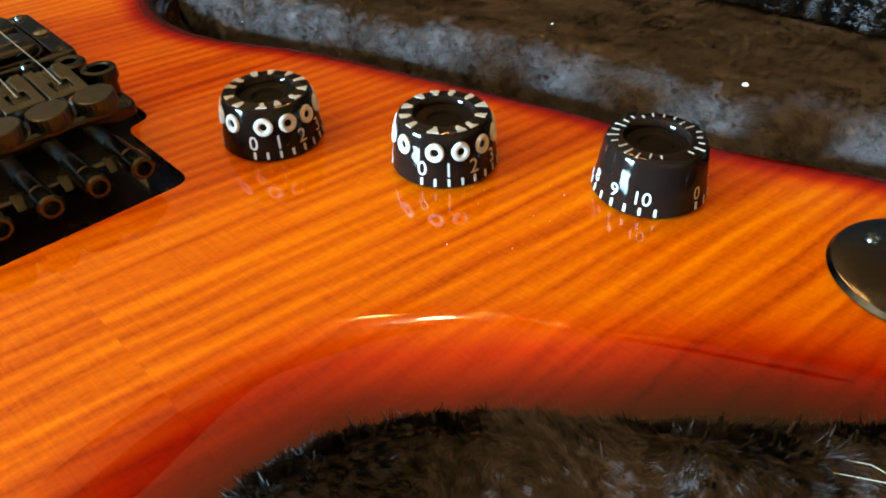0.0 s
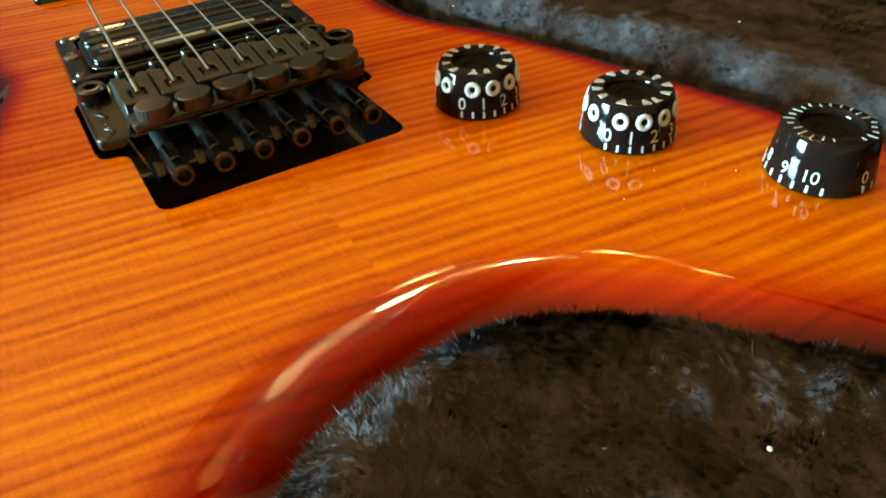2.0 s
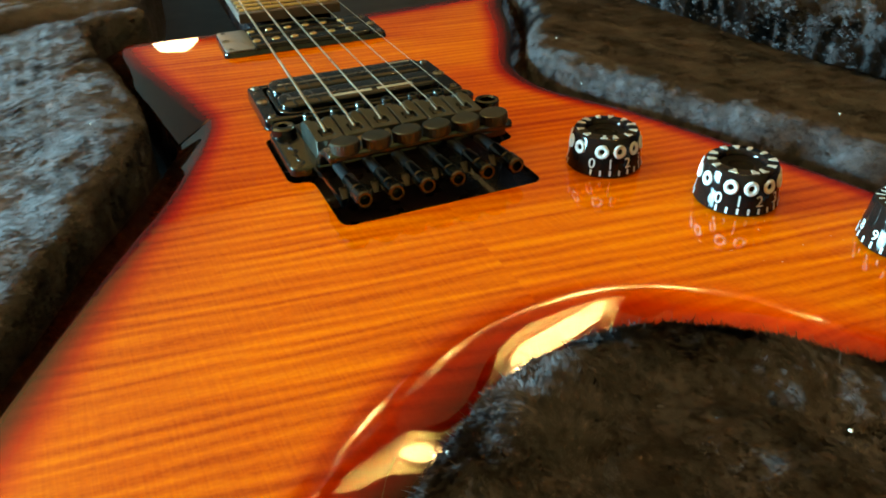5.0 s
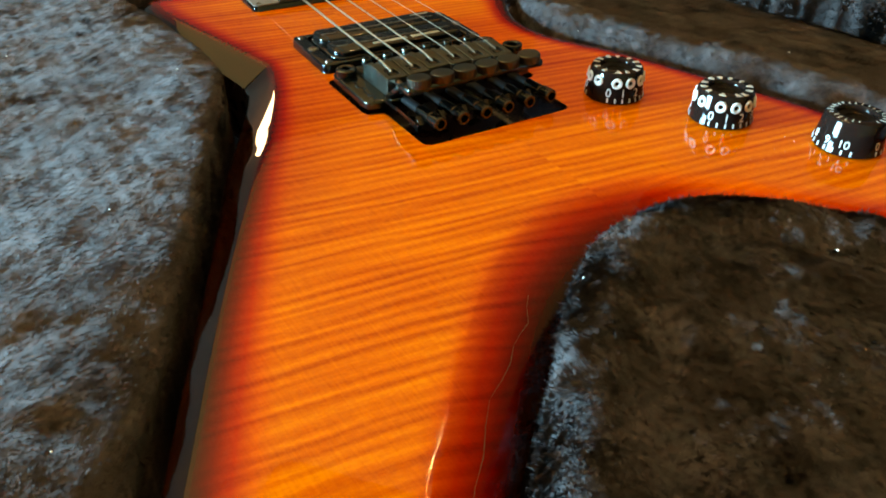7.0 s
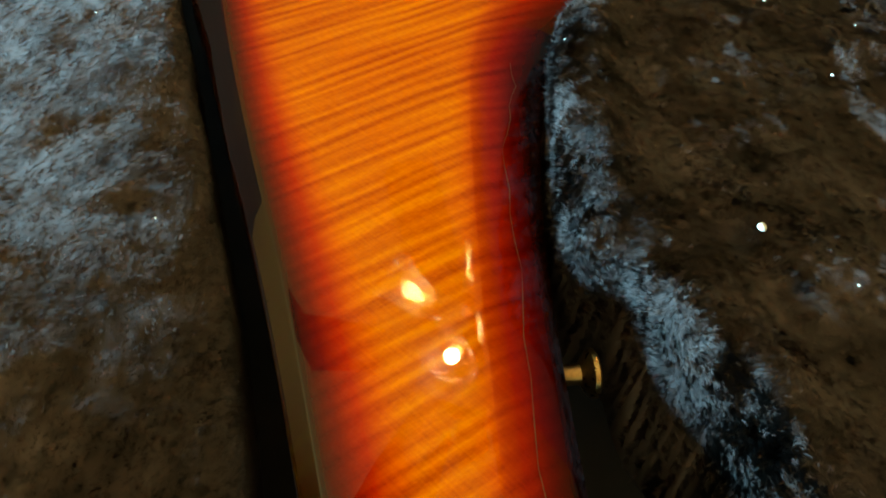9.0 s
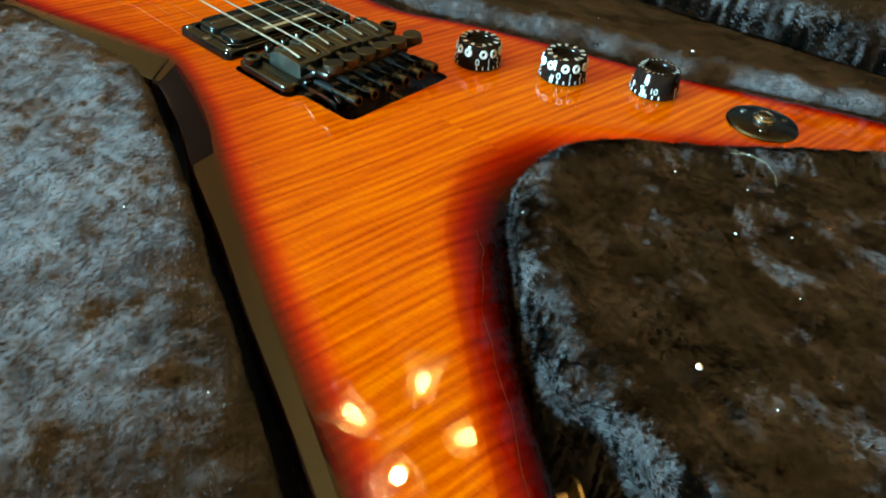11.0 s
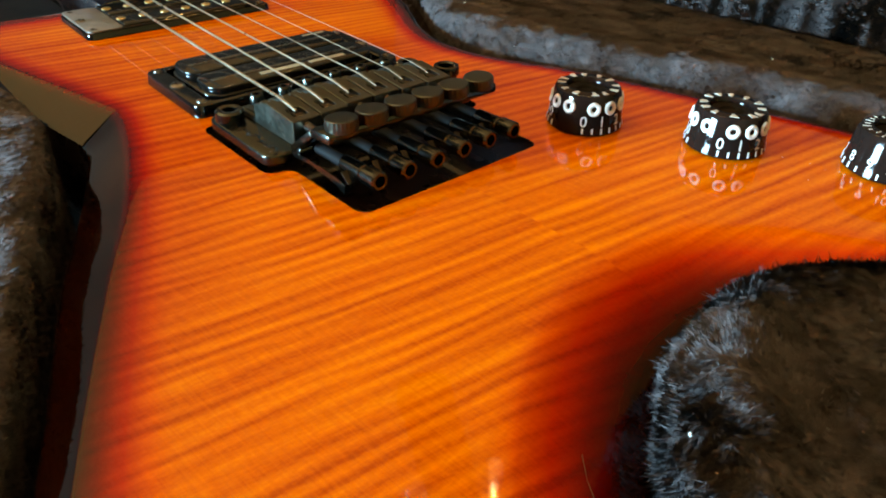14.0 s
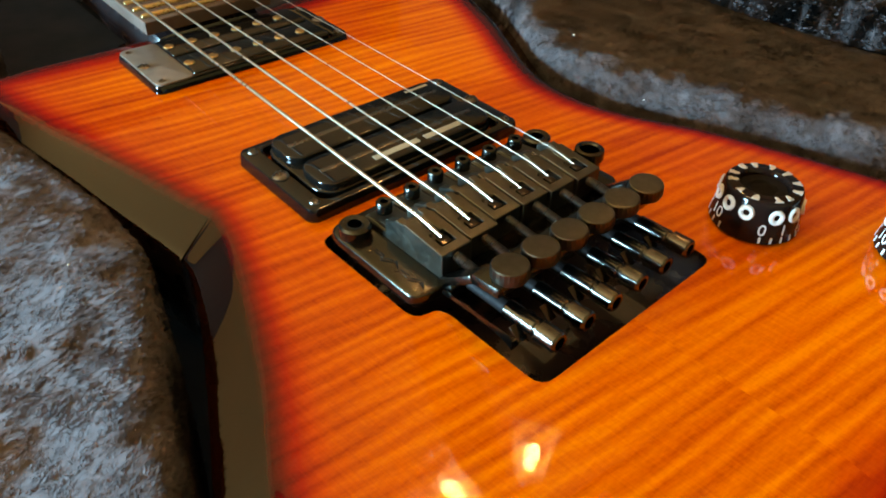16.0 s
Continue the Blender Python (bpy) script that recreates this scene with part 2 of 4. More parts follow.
def lathe(profile, n=32, at=(0, 0, 0), turn=(0, 0, 0)):
    """Turns (radius, height) pairs round z; a radius of 0 closes the end."""
    bm = bmesh.new()
    rings = []
    for r, h in profile:
        if r <= 1e-9:
            rings.append([bm.verts.new((0, 0, h))])
        else:
            rings.append([bm.verts.new((r * math.cos(2 * math.pi * i / n), r * math.sin(2 * math.pi * i / n), h)) for i in range(n)])
    for a, b in zip(rings, rings[1:]):
        for i in range(n):
            j = (i + 1) % n
            if len(a) == 1 and len(b) > 1:
                bm.faces.new((a[0], b[i], b[j]))
            elif len(b) == 1 and len(a) > 1:
                bm.faces.new((a[i], a[j], b[0]))
            elif len(a) > 1:
                bm.faces.new((a[i], a[j], b[j], b[i]))
    return moved(bm, pose(*at, *turn))


def tube(points, radius, n=8, taper=None):
    """A round rod along points; taper gives a factor for the radius at each point."""
    bm = bmesh.new()
    pts = [Vector(p) for p in points]
    rings = []
    for i, p in enumerate(pts):
        way = (pts[min(i + 1, len(pts) - 1)] - pts[max(i - 1, 0)]).normalized()
        side = way.cross(Vector((0.13, 0.21, 0.97))).normalized()
        up = side.cross(way)
        r = radius * (taper[i] if taper else 1)
        rings.append([bm.verts.new(p + side * r * math.cos(2 * math.pi * k / n) + up * r * math.sin(2 * math.pi * k / n)) for k in range(n)])
    for a, b in zip(rings, rings[1:]):
        for k in range(n):
            bm.faces.new((a[k], a[(k + 1) % n], b[(k + 1) % n], b[k]))
    bm.faces.new(rings[0][::-1])
    bm.faces.new(rings[-1])
    return bm


def slab(outline, z0, z1, bevel=0.0):
    """A plate with that outline between two heights, with its upper rim rounded."""
    bm = bmesh.new()
    f = bm.faces.new([bm.verts.new((x, y, z0)) for x, y in outline])
    top = bmesh.ops.extrude_face_region(bm, geom=[f])
    vs = [v for v in top["geom"] if isinstance(v, bmesh.types.BMVert)]
    bmesh.ops.translate(bm, vec=(0, 0, z1 - z0), verts=vs)
    if bevel:
        up = set(vs)
        es = [e for e in bm.edges if e.verts[0] in up and e.verts[1] in up]
        bmesh.ops.bevel(bm, geom=es, offset=bevel, segments=3, profile=0.5, affect="EDGES")
    return bm


def round_rect(x0, y0, x1, y1, r, n=5):
    out = []
    for cx, cy, a in ((x1 - r, y1 - r, 0), (x0 + r, y1 - r, 90), (x0 + r, y0 + r, 180), (x1 - r, y0 + r, 270)):
        for i in range(n + 1):
            t = radians(a + 90 * i / n)
            out.append((cx + r * math.cos(t), cy + r * math.sin(t)))
    return out


def rounded(points, r, n=4):
    """A polygon with its corners rounded by about r."""
    out = []
    for i, p in enumerate(points):
        p, a, b = Vector(p), Vector(points[i - 1]), Vector(points[(i + 1) % len(points)])
        ra, rb = min(r, (a - p).length * 0.45), min(r, (b - p).length * 0.45)
        s, e = p + (a - p).normalized() * ra, p + (b - p).normalized() * rb
        for k in range(n + 1):
            t = k / n
            out.append(tuple((1 - t) ** 2 * s + 2 * t * (1 - t) * p + t * t * e))
    return out


def spline(points, step=6):
    """A closed smooth curve through points."""
    p = np.array(points, float)
    out = []
    for i in range(len(p)):
        a, b, c, d = p[i - 1], p[i], p[(i + 1) % len(p)], p[(i + 2) % len(p)]
        for k in range(step):
            t = k / step
            m0, m1 = (c - a) * 0.5, (d - b) * 0.5
            out.append((2 * t**3 - 3 * t**2 + 1) * b + (t**3 - 2 * t**2 + t) * m0 + (-2 * t**3 + 3 * t**2) * c + (t**3 - t**2) * m1)
    return np.array(out)


def inside(p, poly):
    """Which of the points p lie inside the polygon."""
    x, y = p[:, 0], p[:, 1]
    hit = np.zeros(len(p), bool)
    q = np.roll(poly, -1, 0)
    for (x0, y0), (x1, y1) in zip(poly, q):
        c = (y0 > y) != (y1 > y)
        if c.any():
            hit[c] ^= x[c] < (x1 - x0) * (y[c] - y0) / (y1 - y0) + x0
    return hit


def away(p, poly):
    """How far each of the points p lies from the closed line, and the nearest corner's number."""
    best = np.full(len(p), 1e9)
    which = np.zeros(len(p), int)
    q = np.roll(poly, -1, 0)
    for i, (a, b) in enumerate(zip(poly, q)):
        d = b - a
        t = np.clip(((p - a) @ d) / max(d @ d, 1e-12), 0, 1)
        r = np.hypot(*(p - a - t[:, None] * d).T)
        near = r < best
        best[near], which[near] = r[near], i
    return best, which


def sheet(loops, spacing, keep_in, holes=()):
    """A flat triangle net inside a polygon and outside the holes, with extra points on a jittered grid."""
    from mathutils.geometry import delaunay_2d_cdt
    pts, edges = [], []
    for loop in loops:
        n0 = len(pts)
        pts += [Vector(p) for p in loop]
        edges += [(n0 + i, n0 + (i + 1) % len(loop)) for i in range(len(loop))]
    lo, hi = keep_in.min(0), keep_in.max(0)
    gx, gy = np.meshgrid(np.arange(lo[0], hi[0], spacing), np.arange(lo[1], hi[1], spacing))
    g = np.stack([gx.ravel(), gy.ravel()], 1) + np.random.default_rng(3).uniform(-0.2, 0.2, (gx.size, 2)) * spacing
    ok = inside(g, keep_in)
    for h in holes:
        ok &= ~inside(g, np.array(h))
    g = g[ok]
    for loop in loops:
        g = g[away(g, np.array([tuple(p) for p in loop]))[0] > spacing * 0.45]
    pts += [Vector(p) for p in g]
    v, _, f, *_ = delaunay_2d_cdt(pts, edges, [], 0, 1e-7)
    v = np.array([tuple(p) for p in v])
    f = np.array([t for t in f if len(t) == 3])
    mid = v[f].mean(1)
    ok = inside(mid, keep_in)
    for h in holes:
        ok &= ~inside(mid, np.array(h))
    return v, f[ok]


def nearest(v, points):
    """The number of the net's point at each of the points."""
    return [int(np.argmin(((v - np.array(p)) ** 2).sum(1))) for p in points]


# ---- room ----
def slab_object(name, x0, y0, z0, x1, y1, z1, material):
    return tagged(part(name, box(x1 - x0, y1 - y0, z1 - z0, 0, ((x0 + x1) / 2, (y0 + y1) / 2, (z0 + z1) / 2)), material), kind="structure")


RX0, RX1, RY0, RY1, RZ0, RZ1 = -2.6, 2.4, -2.4, 3.0, -0.86, 1.58
tagged(slab_object("floor", RX0 - 0.15, RY0 - 0.15, RZ0 - 0.1, RX1 + 0.15, RY1 + 0.15, RZ0, FLOOR_WOOD), "brown wooden floor of the room", "floor")
tagged(slab_object("ceiling", RX0 - 0.15, RY0 - 0.15, RZ1, RX1 + 0.15, RY1 + 0.15, RZ1 + 0.1, CEILING_PAINT), "tan painted ceiling above the case", "ceiling")
# the unseen east and north walls are darkened to shape what the lacquer mirrors
tagged(slab_object("wall_east", RX1, RY0, RZ0, RX1 + 0.15, RY1, RZ1, DARK_WALL), "unseen wall, painted dark so the gloss mirrors little", "wall")
tagged(slab_object("wall_north", RX0 - 0.15, RY1, RZ0, RX1 + 0.15, RY1 + 0.15, RZ1, DARK_WALL), "unseen wall, painted dark so the gloss mirrors little", "wall")
tagged(slab_object("wall_south", RX0 - 0.15, RY0 - 0.15, RZ0, RX1 + 0.15, RY0, RZ1, WALL_PAINT), "plain beige painted wall", "wall")
WY0, WY1, WZ0, WZ1 = 0.32, 1.38, 0.04, 0.64
wall_west = tagged(part("wall_west", joined(
    box(0.15, WY0 - RY0, RZ1 - RZ0, 0, (RX0 - 0.075, (WY0 + RY0) / 2, (RZ0 + RZ1) / 2)),
    box(0.15, RY1 - WY1, RZ1 - RZ0, 0, (RX0 - 0.075, (WY1 + RY1) / 2, (RZ0 + RZ1) / 2)),
    box(0.15, WY1 - WY0, WZ0 - RZ0, 0, (RX0 - 0.075, (WY0 + WY1) / 2, (RZ0 + WZ0) / 2)),
    box(0.15, WY1 - WY0, RZ1 - WZ1, 0, (RX0 - 0.075, (WY0 + WY1) / 2, (WZ1 + RZ1) / 2))), WALL_PAINT), "beige painted wall with a bright window", "wall", kind="structure")
window = tagged(new("window_1"), "white framed window that lets in daylight", "window", kind="structure")
part("window_frame", joined(
    box(0.05, 0.05, WZ1 - WZ0, 0.004, (RX0 - 0.06, WY0 + 0.025, (WZ0 + WZ1) / 2)),
    box(0.05, 0.05, WZ1 - WZ0, 0.004, (RX0 - 0.06, WY1 - 0.025, (WZ0 + WZ1) / 2)),
    box(0.05, WY1 - WY0 - 0.1, 0.05, 0.004, (RX0 - 0.06, (WY0 + WY1) / 2, WZ0 + 0.025)),
    box(0.05, WY1 - WY0 - 0.1, 0.05, 0.004, (RX0 - 0.06, (WY0 + WY1) / 2, WZ1 - 0.025)),
    box(0.04, WY1 - WY0 - 0.1, 0.035, 0.004, (RX0 - 0.06, (WY0 + WY1) / 2, (WZ0 + WZ1) / 2))), WHITE_PAINT, window)

table = thing("table", "brown wooden table under the guitar case", "table")
part("tabletop", box(1.5, 1.9, 0.03, 0.004, (0.05, 0.25, -0.115)), TABLE_WOOD, table)
leg_mesh = mesh_of("leg", box(0.06, 0.06, 0.73, 0.004), TABLE_WOOD)
for lx, ly in ((-0.64, -0.64), (0.74, -0.64), (-0.64, 1.14), (0.74, 1.14)):
    part("leg", leg_mesh, None, table, at=pose(lx, ly, -0.495))

# ---- ceiling fan with its lights ----
FAN = (0.452, 0.298)
fan = thing("ceiling_fan", "ceiling fan with brown blades and four lit tulip lamps", "ceiling fan", at=pose(*FAN, -0.13))
part("rod", lathe([(0, 1.71), (0.065, 1.71), (0.06, 1.68), (0.015, 1.665), (0.015, 1.42), (0, 1.42)], 24), FAN_METAL, fan)
part("motor_housing", lathe([(0, 1.43), (0.05, 1.43), (0.11, 1.40), (0.125, 1.36), (0.12, 1.30), (0.08, 1.275), (0.06, 1.25), (0, 1.25)], 40), FAN_METAL, fan)
part("light_fitter", lathe([(0, 1.255), (0.055, 1.255), (0.06, 1.20), (0.05, 1.16), (0.02, 1.145), (0.012, 1.12), (0, 1.118)], 32), FAN_METAL, fan)
blade_outline = [(0.17, -0.045), (0.30, -0.062), (0.58, -0.068), (0.62, -0.055), (0.635, 0.0), (0.62, 0.055), (0.58, 0.068), (0.30, 0.062), (0.17, 0.045)]
blade_mesh = mesh_of("blade", moved(slab(rounded(blade_outline, 0.02), -0.003, 0.003, 0.001), pose(0, 0, 1.315, 9, 0, 0)), FAN_WOOD)
iron_mesh = mesh_of("blade_iron", moved(slab(rounded([(0.09, -0.014), (0.15, -0.012), (0.19, -0.04), (0.27, -0.012), (0.27, 0.012), (0.19, 0.04), (0.15, 0.012), (0.09, 0.014)], 0.012), -0.004, 0.004, 0.001), pose(0, 0, 1.307, 5, 0, 0)), FAN_METAL)
for i in range(5):
    a = pose(0, 0, 0, 0, 0, 61 + 72 * i)
    part("blade", blade_mesh, None, fan, at=a)
    part("blade_iron", iron_mesh, None, fan, at=a)
SHADE_TILT = 50
shade_mesh = mesh_of("shade", moved(lathe([(0.020, 0.0), (0.026, -0.006), (0.030, -0.030), (0.032, -0.055), (0.038, -0.078), (0.047, -0.092), (0.0455, -0.0915), (0.0365, -0.078), (0.0305, -0.055), (0.0285, -0.030), (0.0245, -0.008), (0.0185, -0.002)], 40), Matrix.Scale(1.15, 4)), LAMP_GLASS)
arm_mesh = mesh_of("arm", tube([(0.04, 0, 1.19), (0.07, 0, 1.20), (0.078, 0, 1.19), (0.08, 0, 1.175)], 0.007), FAN_METAL)
socket_mesh = mesh_of("socket", lathe([(0, 0.014), (0.014, 0.014), (0.021, 0.0), (0.021, -0.016), (0.016, -0.02), (0, -0.02)], 24), FAN_METAL)
bulb_mesh = mesh_of("bulb", lathe([(0, -0.016), (0.0065, -0.018), (0.0085, -0.026), (0.0135, -0.038), (0.0160, -0.050), (0.0140, -0.062), (0.008, -0.070), (0, -0.072)], 20), BULB_GLOW)
for i in range(4):
    spin = pose(0, 0, 0, 0, 0, 31 + 90 * i)
    tip = spin @ pose(0.08, 0, 1.17, 0, -SHADE_TILT, 0)
    part("arm", arm_mesh, None, fan, at=spin)
    s = part("shade", shade_mesh, None, fan, "clear glass tulip shade", at=tip)
    part("socket", socket_mesh, None, s)
    part("bulb", bulb_mesh, None, s, "glowing warm bulb")

# ---- small lamp on the far wall ----
wall_lamp = thing("wall_lamp", "small oval wall lamp with lit frosted glass", "wall lamp", at=pose(0.09, RY1, 0.72))
part("wall_plate", box(0.10, 0.02, 0.07, 0.006, (0, -0.01, 0)), FAN_METAL, wall_lamp)
part("arm", tube([(0, -0.015, 0), (0, -0.05, 0.004), (0, -0.075, 0)], 0.008), FAN_METAL, wall_lamp)
part("shade", moved(lathe([(0, 0.047), (0.03, 0.045), (0.06, 0.036), (0.082, 0.018), (0.088, 0.0), (0.082, -0.018), (0.06, -0.036), (0.03, -0.045), (0, -0.047)], 28), pose(0, -0.125, 0) @ Matrix.Diagonal((1.0, 0.55, 1.0, 1.0))), SHADE_GLOW, wall_lamp, "glowing frosted glass")

# ---- guitar ----
# the rim of the flat top and, beside each of its points, the lower rim outside the bevel (mm)
RIM = [
    ((-60, 55.5), (-75.8, 48)), ((-60.4, 52), (-75.8, 46)), ((-62.5, 41), (-77, 38)), ((-69.5, 18), (-83, 20)), ((-82.5, -14), (-96, -11)), ((-96, -40), (-107.5, -37)), ((-117, -84), (-124, -80.5)),
    ((-137, -130), (-143, -127)), ((-163, -192), (-168, -190)), ((-215, -303), (-218, -302)), ((-228, -345), (-236, -352)), ((-205, -325), (-198, -345)),
    ((-185, -292), (-170, -304)), ((-150, -246), (-135, -256)), ((-110, -195), (-96, -208)), ((-76, -155), (-62.5, -174)), ((-50, -129), (-38, -156)),
    ((-16, -111), (-14, -141)), ((21, -110), (14, -139)), ((48, -126), (34, -147)), ((66, -150), (52, -165)), ((83, -176), (68, -189)),
    ((110, -225), (95, -236)), ((150, -297), (138, -308)), ((180, -345), (178, -358)), ((198, -330), (212, -335)),
    ((180, -234), (189, -232)), ((139, -138), (148, -138)), ((123, -88), (132, -86)), ((100, -18), (109, -16)), ((84, 14), (92, 20)),
    ((78, 36), (87, 37)), ((82, 64), (91, 63)), ((106, 112), (115, 108)), ((124, 160), (134, 156)), ((136, 190), (148, 198)),
    ((100, 190), (100, 205)), ((45, 184), (45, 200)), ((0, 182), (0, 200)), ((-45, 182), (-45, 200)), ((-76, 183), (-76, 197)),
    ((-90, 177), (-100, 188)), ((-85, 146), (-94, 149)), ((-72, 100), (-86, 105)), ((-61.2, 60), (-76.6, 53)),
]
SKEW = -1.43
BODY_TURN = pose(0, 0, 0, 0, 0, SKEW)


def turned(points):
    """The plan's points, turned with the body against the bridge."""
    return [tuple((BODY_TURN @ Vector((x, y, 0)))[:2]) for x, y in points]


inner = spline(turned([a for a, b in RIM])) * MM
outer = spline(turned([b for a, b in RIM])) * MM
STEP = np.arange(len(inner)) / 6
# how deep the bevel falls: a carved bevel at the horn, a double one in the tail, a slight round edge along the bass wing (mm)
DROP = np.interp(STEP, [0, 2, 3, 4, 5, 10, 12, 14, 21, 24, 26, 33, 35, 40, 44], [6.5, 6.2, 5.2, 4.4, 3.6, 2.4, 4.8, 7.3, 7.0, 7, 6, 6, 6, 6, 6])
# how much of the bevel's width the soft crease takes: sharp at the waist's facets, wide in the tail
ROUND = np.interp(STEP, [0, 10, 12, 21, 24, 44], [0.05, 0.06, 0.22, 0.22, 0.12, 0.1])
# where the burst begins and where it is black, inside (-) or outside the rim of the flat, from the bass side round to the treble side (mm)
AT = [0, 3, 5, 8, 11, 12, 13, 15, 17, 19, 21, 24, 25.5, 27, 30, 33, 36, 39, 42, 44]
FROM = np.interp(STEP, AT, [-9, -10, -13, -19, -20, -6, -5, -5, -5, -5, -12, -20, -16, -9, -9, -16, -18, -20, -13, -9])
TO = np.interp(STEP, AT, [6, 5, 3.5, 2.5, 3, 16, 19, 22, 29, 29, 15, 6, 3, 4, 3, 1, 2, 6, 6, 6])
ROUTE = rounded([(-43.5, 24.5), (-43.5, -17.5), (-35.5, -18.5), (-35.5, -53.5), (35.5, -53.5), (35.5, -18.5), (43.5, -17.5), (43.5, 24.5)], 4.5)
ROUTE = [(x * MM, y * MM) for x, y in ROUTE]

guitar = thing("electric_guitar", "glossy amber sunburst electric guitar with black hardware in its case", "guitar")


def bevel_fall(u, r):
    """The share of the bevel's fall at the share u of its width, with a crease that is rounded over the share r."""
    steep = 1 / (1 - 0.32 * r)
    z = steep * (0.36 * u + 0.32 * u * u / r) if u < r else steep * (u - 0.32 * r)
    return z + 0.05 * max(u - 0.93, 0) / 0.07


def guitar_body():
    v2, f2 = sheet([[tuple(p) for p in inner], ROUTE], 3.2 * MM, inner, [ROUTE])
    d, k = away(v2, inner)
    flat = np.clip((-d / MM - FROM[k]) / (TO[k] - FROM[k]), 0, 1)
    verts = [(x, y, 0.0) for x, y in v2]
    burst = list(flat)
    faces = [tuple(int(i) for i in t) for t in f2]
    kinds = [0] * len(faces)
    ring = nearest(v2, inner)
    width = np.hypot(*(outer - inner).T)
    n = len(inner)
    # the bevel: a soft crease, a slope, a second slope, a rounded lower edge, then the side down to the back
    for u in (0.02, 0.05, 0.09, 0.14, 0.20, 0.28, 0.38, 0.46, 0.50, 0.54, 0.62, 0.72, 0.84, 0.93, 0.975, 1.0):
        base = len(verts)
        for i in range(n):
            x, y = inner[i] * (1 - u) + outer[i] * u
            verts.append((x, y, -DROP[i] * MM * bevel_fall(u, ROUND[i])))
            burst.append(min(1, (u * width[i] / MM - FROM[i]) / (TO[i] - FROM[i])))
        nxt = [base + i for i in range(n)]
        for i in range(n):
            faces.append((ring[i], ring[(i + 1) % n], nxt[(i + 1) % n], nxt[i]))
            kinds.append(0)
        ring = nxt
    for z, grow in ((-15, 0.6), (-30, 0.6), (-39, 0), (-42, -3)):
        base = len(verts)
        out = (outer - inner) / np.maximum(width, 1e-6)[:, None]
        for i in range(n):
            x, y = outer[i] + out[i] * grow * MM
            verts.append((x, y, z * MM))
            burst.append(1.0)
        nxt = [base + i for i in range(n)]
        for i in range(n):
            faces.append((ring[i], ring[(i + 1) % n], nxt[(i + 1) % n], nxt[i]))
            kinds.append(1)
        ring = nxt
    faces.append(tuple(ring))
    kinds.append(1)
    # the hollow under the bridge
    rim = nearest(v2, ROUTE)
    base = len(verts)
    verts += [(x, y, -0.015) for x, y in ROUTE]
    burst += [1.0] * len(ROUTE)
    m = len(ROUTE)
    for i in range(m):
        faces.append((rim[i], rim[(i + 1) % m], base + (i + 1) % m, base + i))
        kinds.append(1)
    faces.append(tuple(base + i for i in range(m)))
    kinds.append(1)
    me = bpy.data.meshes.new("body")
    me.from_pydata(verts, [], faces)
    me.materials.append(MAPLE)
    me.materials.append(BLACK_LACQUER)
    for p, kd in zip(me.polygons, kinds):
        p.material_index, p.use_smooth = kd, True
    att = me.attributes.new("burst", "FLOAT", "POINT")
    att.data.foreach_set("value", np.array(burst, np.float32))
    bm = bmesh.new()
    bm.from_mesh(me)
    bmesh.ops.recalc_face_normals(bm, faces=bm.faces)
    for e in bm.edges:
        e.smooth = len(e.link_faces) == 2 and e.calc_face_angle(0) < radians(40)
    bm.to_mesh(me)
    bm.free()
    return me


body = part("body", guitar_body(), None, guitar, "flamed maple top, amber stained, dark red burst rim")

# the line of dust that has settled along the tail's bevel
first, last = 12 * 6, 16 * 6
line = []
for i in range(first, last):
    u = 0.52 + 0.05 * math.sin(i * 0.7) + 0.035 * math.sin(i * 1.9 + 1) + random.uniform(-0.012, 0.012)
    x, y = inner[i] * (1 - u) + outer[i] * u
    line.append((x, y, -DROP[i] * MM * bevel_fall(u, ROUND[i]) + 0.02 * MM))
part("dust_line", tube(line, 0.11 * MM, 5, [random.uniform(0.3, 1.3) for _ in line]), plain("brown_dust", (0.10, 0.055, 0.035), 0.9, grain=1500, spread=0.6), guitar, "thin brown line of settled dust on the bevel")

# the neck and its fretboard
neck = part("neck", box(0.053, 0.42, 0.022, 0.008, (0, 0.382, -0.005)), BLACK_LACQUER, guitar, at=BODY_TURN)
part("fretboard", slab([(-0.0285, 0.173), (0.0285, 0.173), (0.0265, 0.58), (-0.0265, 0.58)], 0.0061, 0.0115, 0.001), ROSEWOOD, neck)
fret_mesh = mesh_of("fret", box(0.055, 0.0026, 0.0022, 0.0009), BRASS)
gap, fy = 0.0088, 0.1785
for i in range(18):
    part("fret", fret_mesh, None, neck, at=pose(0, fy, 0.0118))
    fy += gap
    gap *= 1.0595


# ---- pickups ----
def screw_mesh(r=1.9, cross=True):
    bm = lathe([(0, 0), (r * MM, 0), (r * MM, 0.35 * MM), (r * 0.8 * MM, 0.9 * MM), (r * 0.35 * MM, 1.15 * MM), (0, 1.2 * MM)], 18)
    return joined(bm, box(r * 1.3 * MM, 0.4 * MM, 0.3 * MM, 0, (0, 0, 1.13 * MM)), box(0.4 * MM, r * 1.3 * MM, 0.3 * MM, 0, (0, 0, 1.12 * MM))) if cross else bm


SCREW = mesh_of("screw", screw_mesh(1.7), THREAD_STEEL)
BIG_SCREW = mesh_of("height_screw", screw_mesh(2.6), THREAD_STEEL)


def bobbin(y0, y1, z0, z1, x0=-34.5):
    """A coil's top: a long bar with round ends and a rounded rim."""
    return slab([(x * MM, y * MM) for x, y in round_rect(x0, y0, 34.5, y1, 5.5 if x0 < -30 else 1.5, 8)], z0 * MM, z1 * MM, 0.8 * MM)


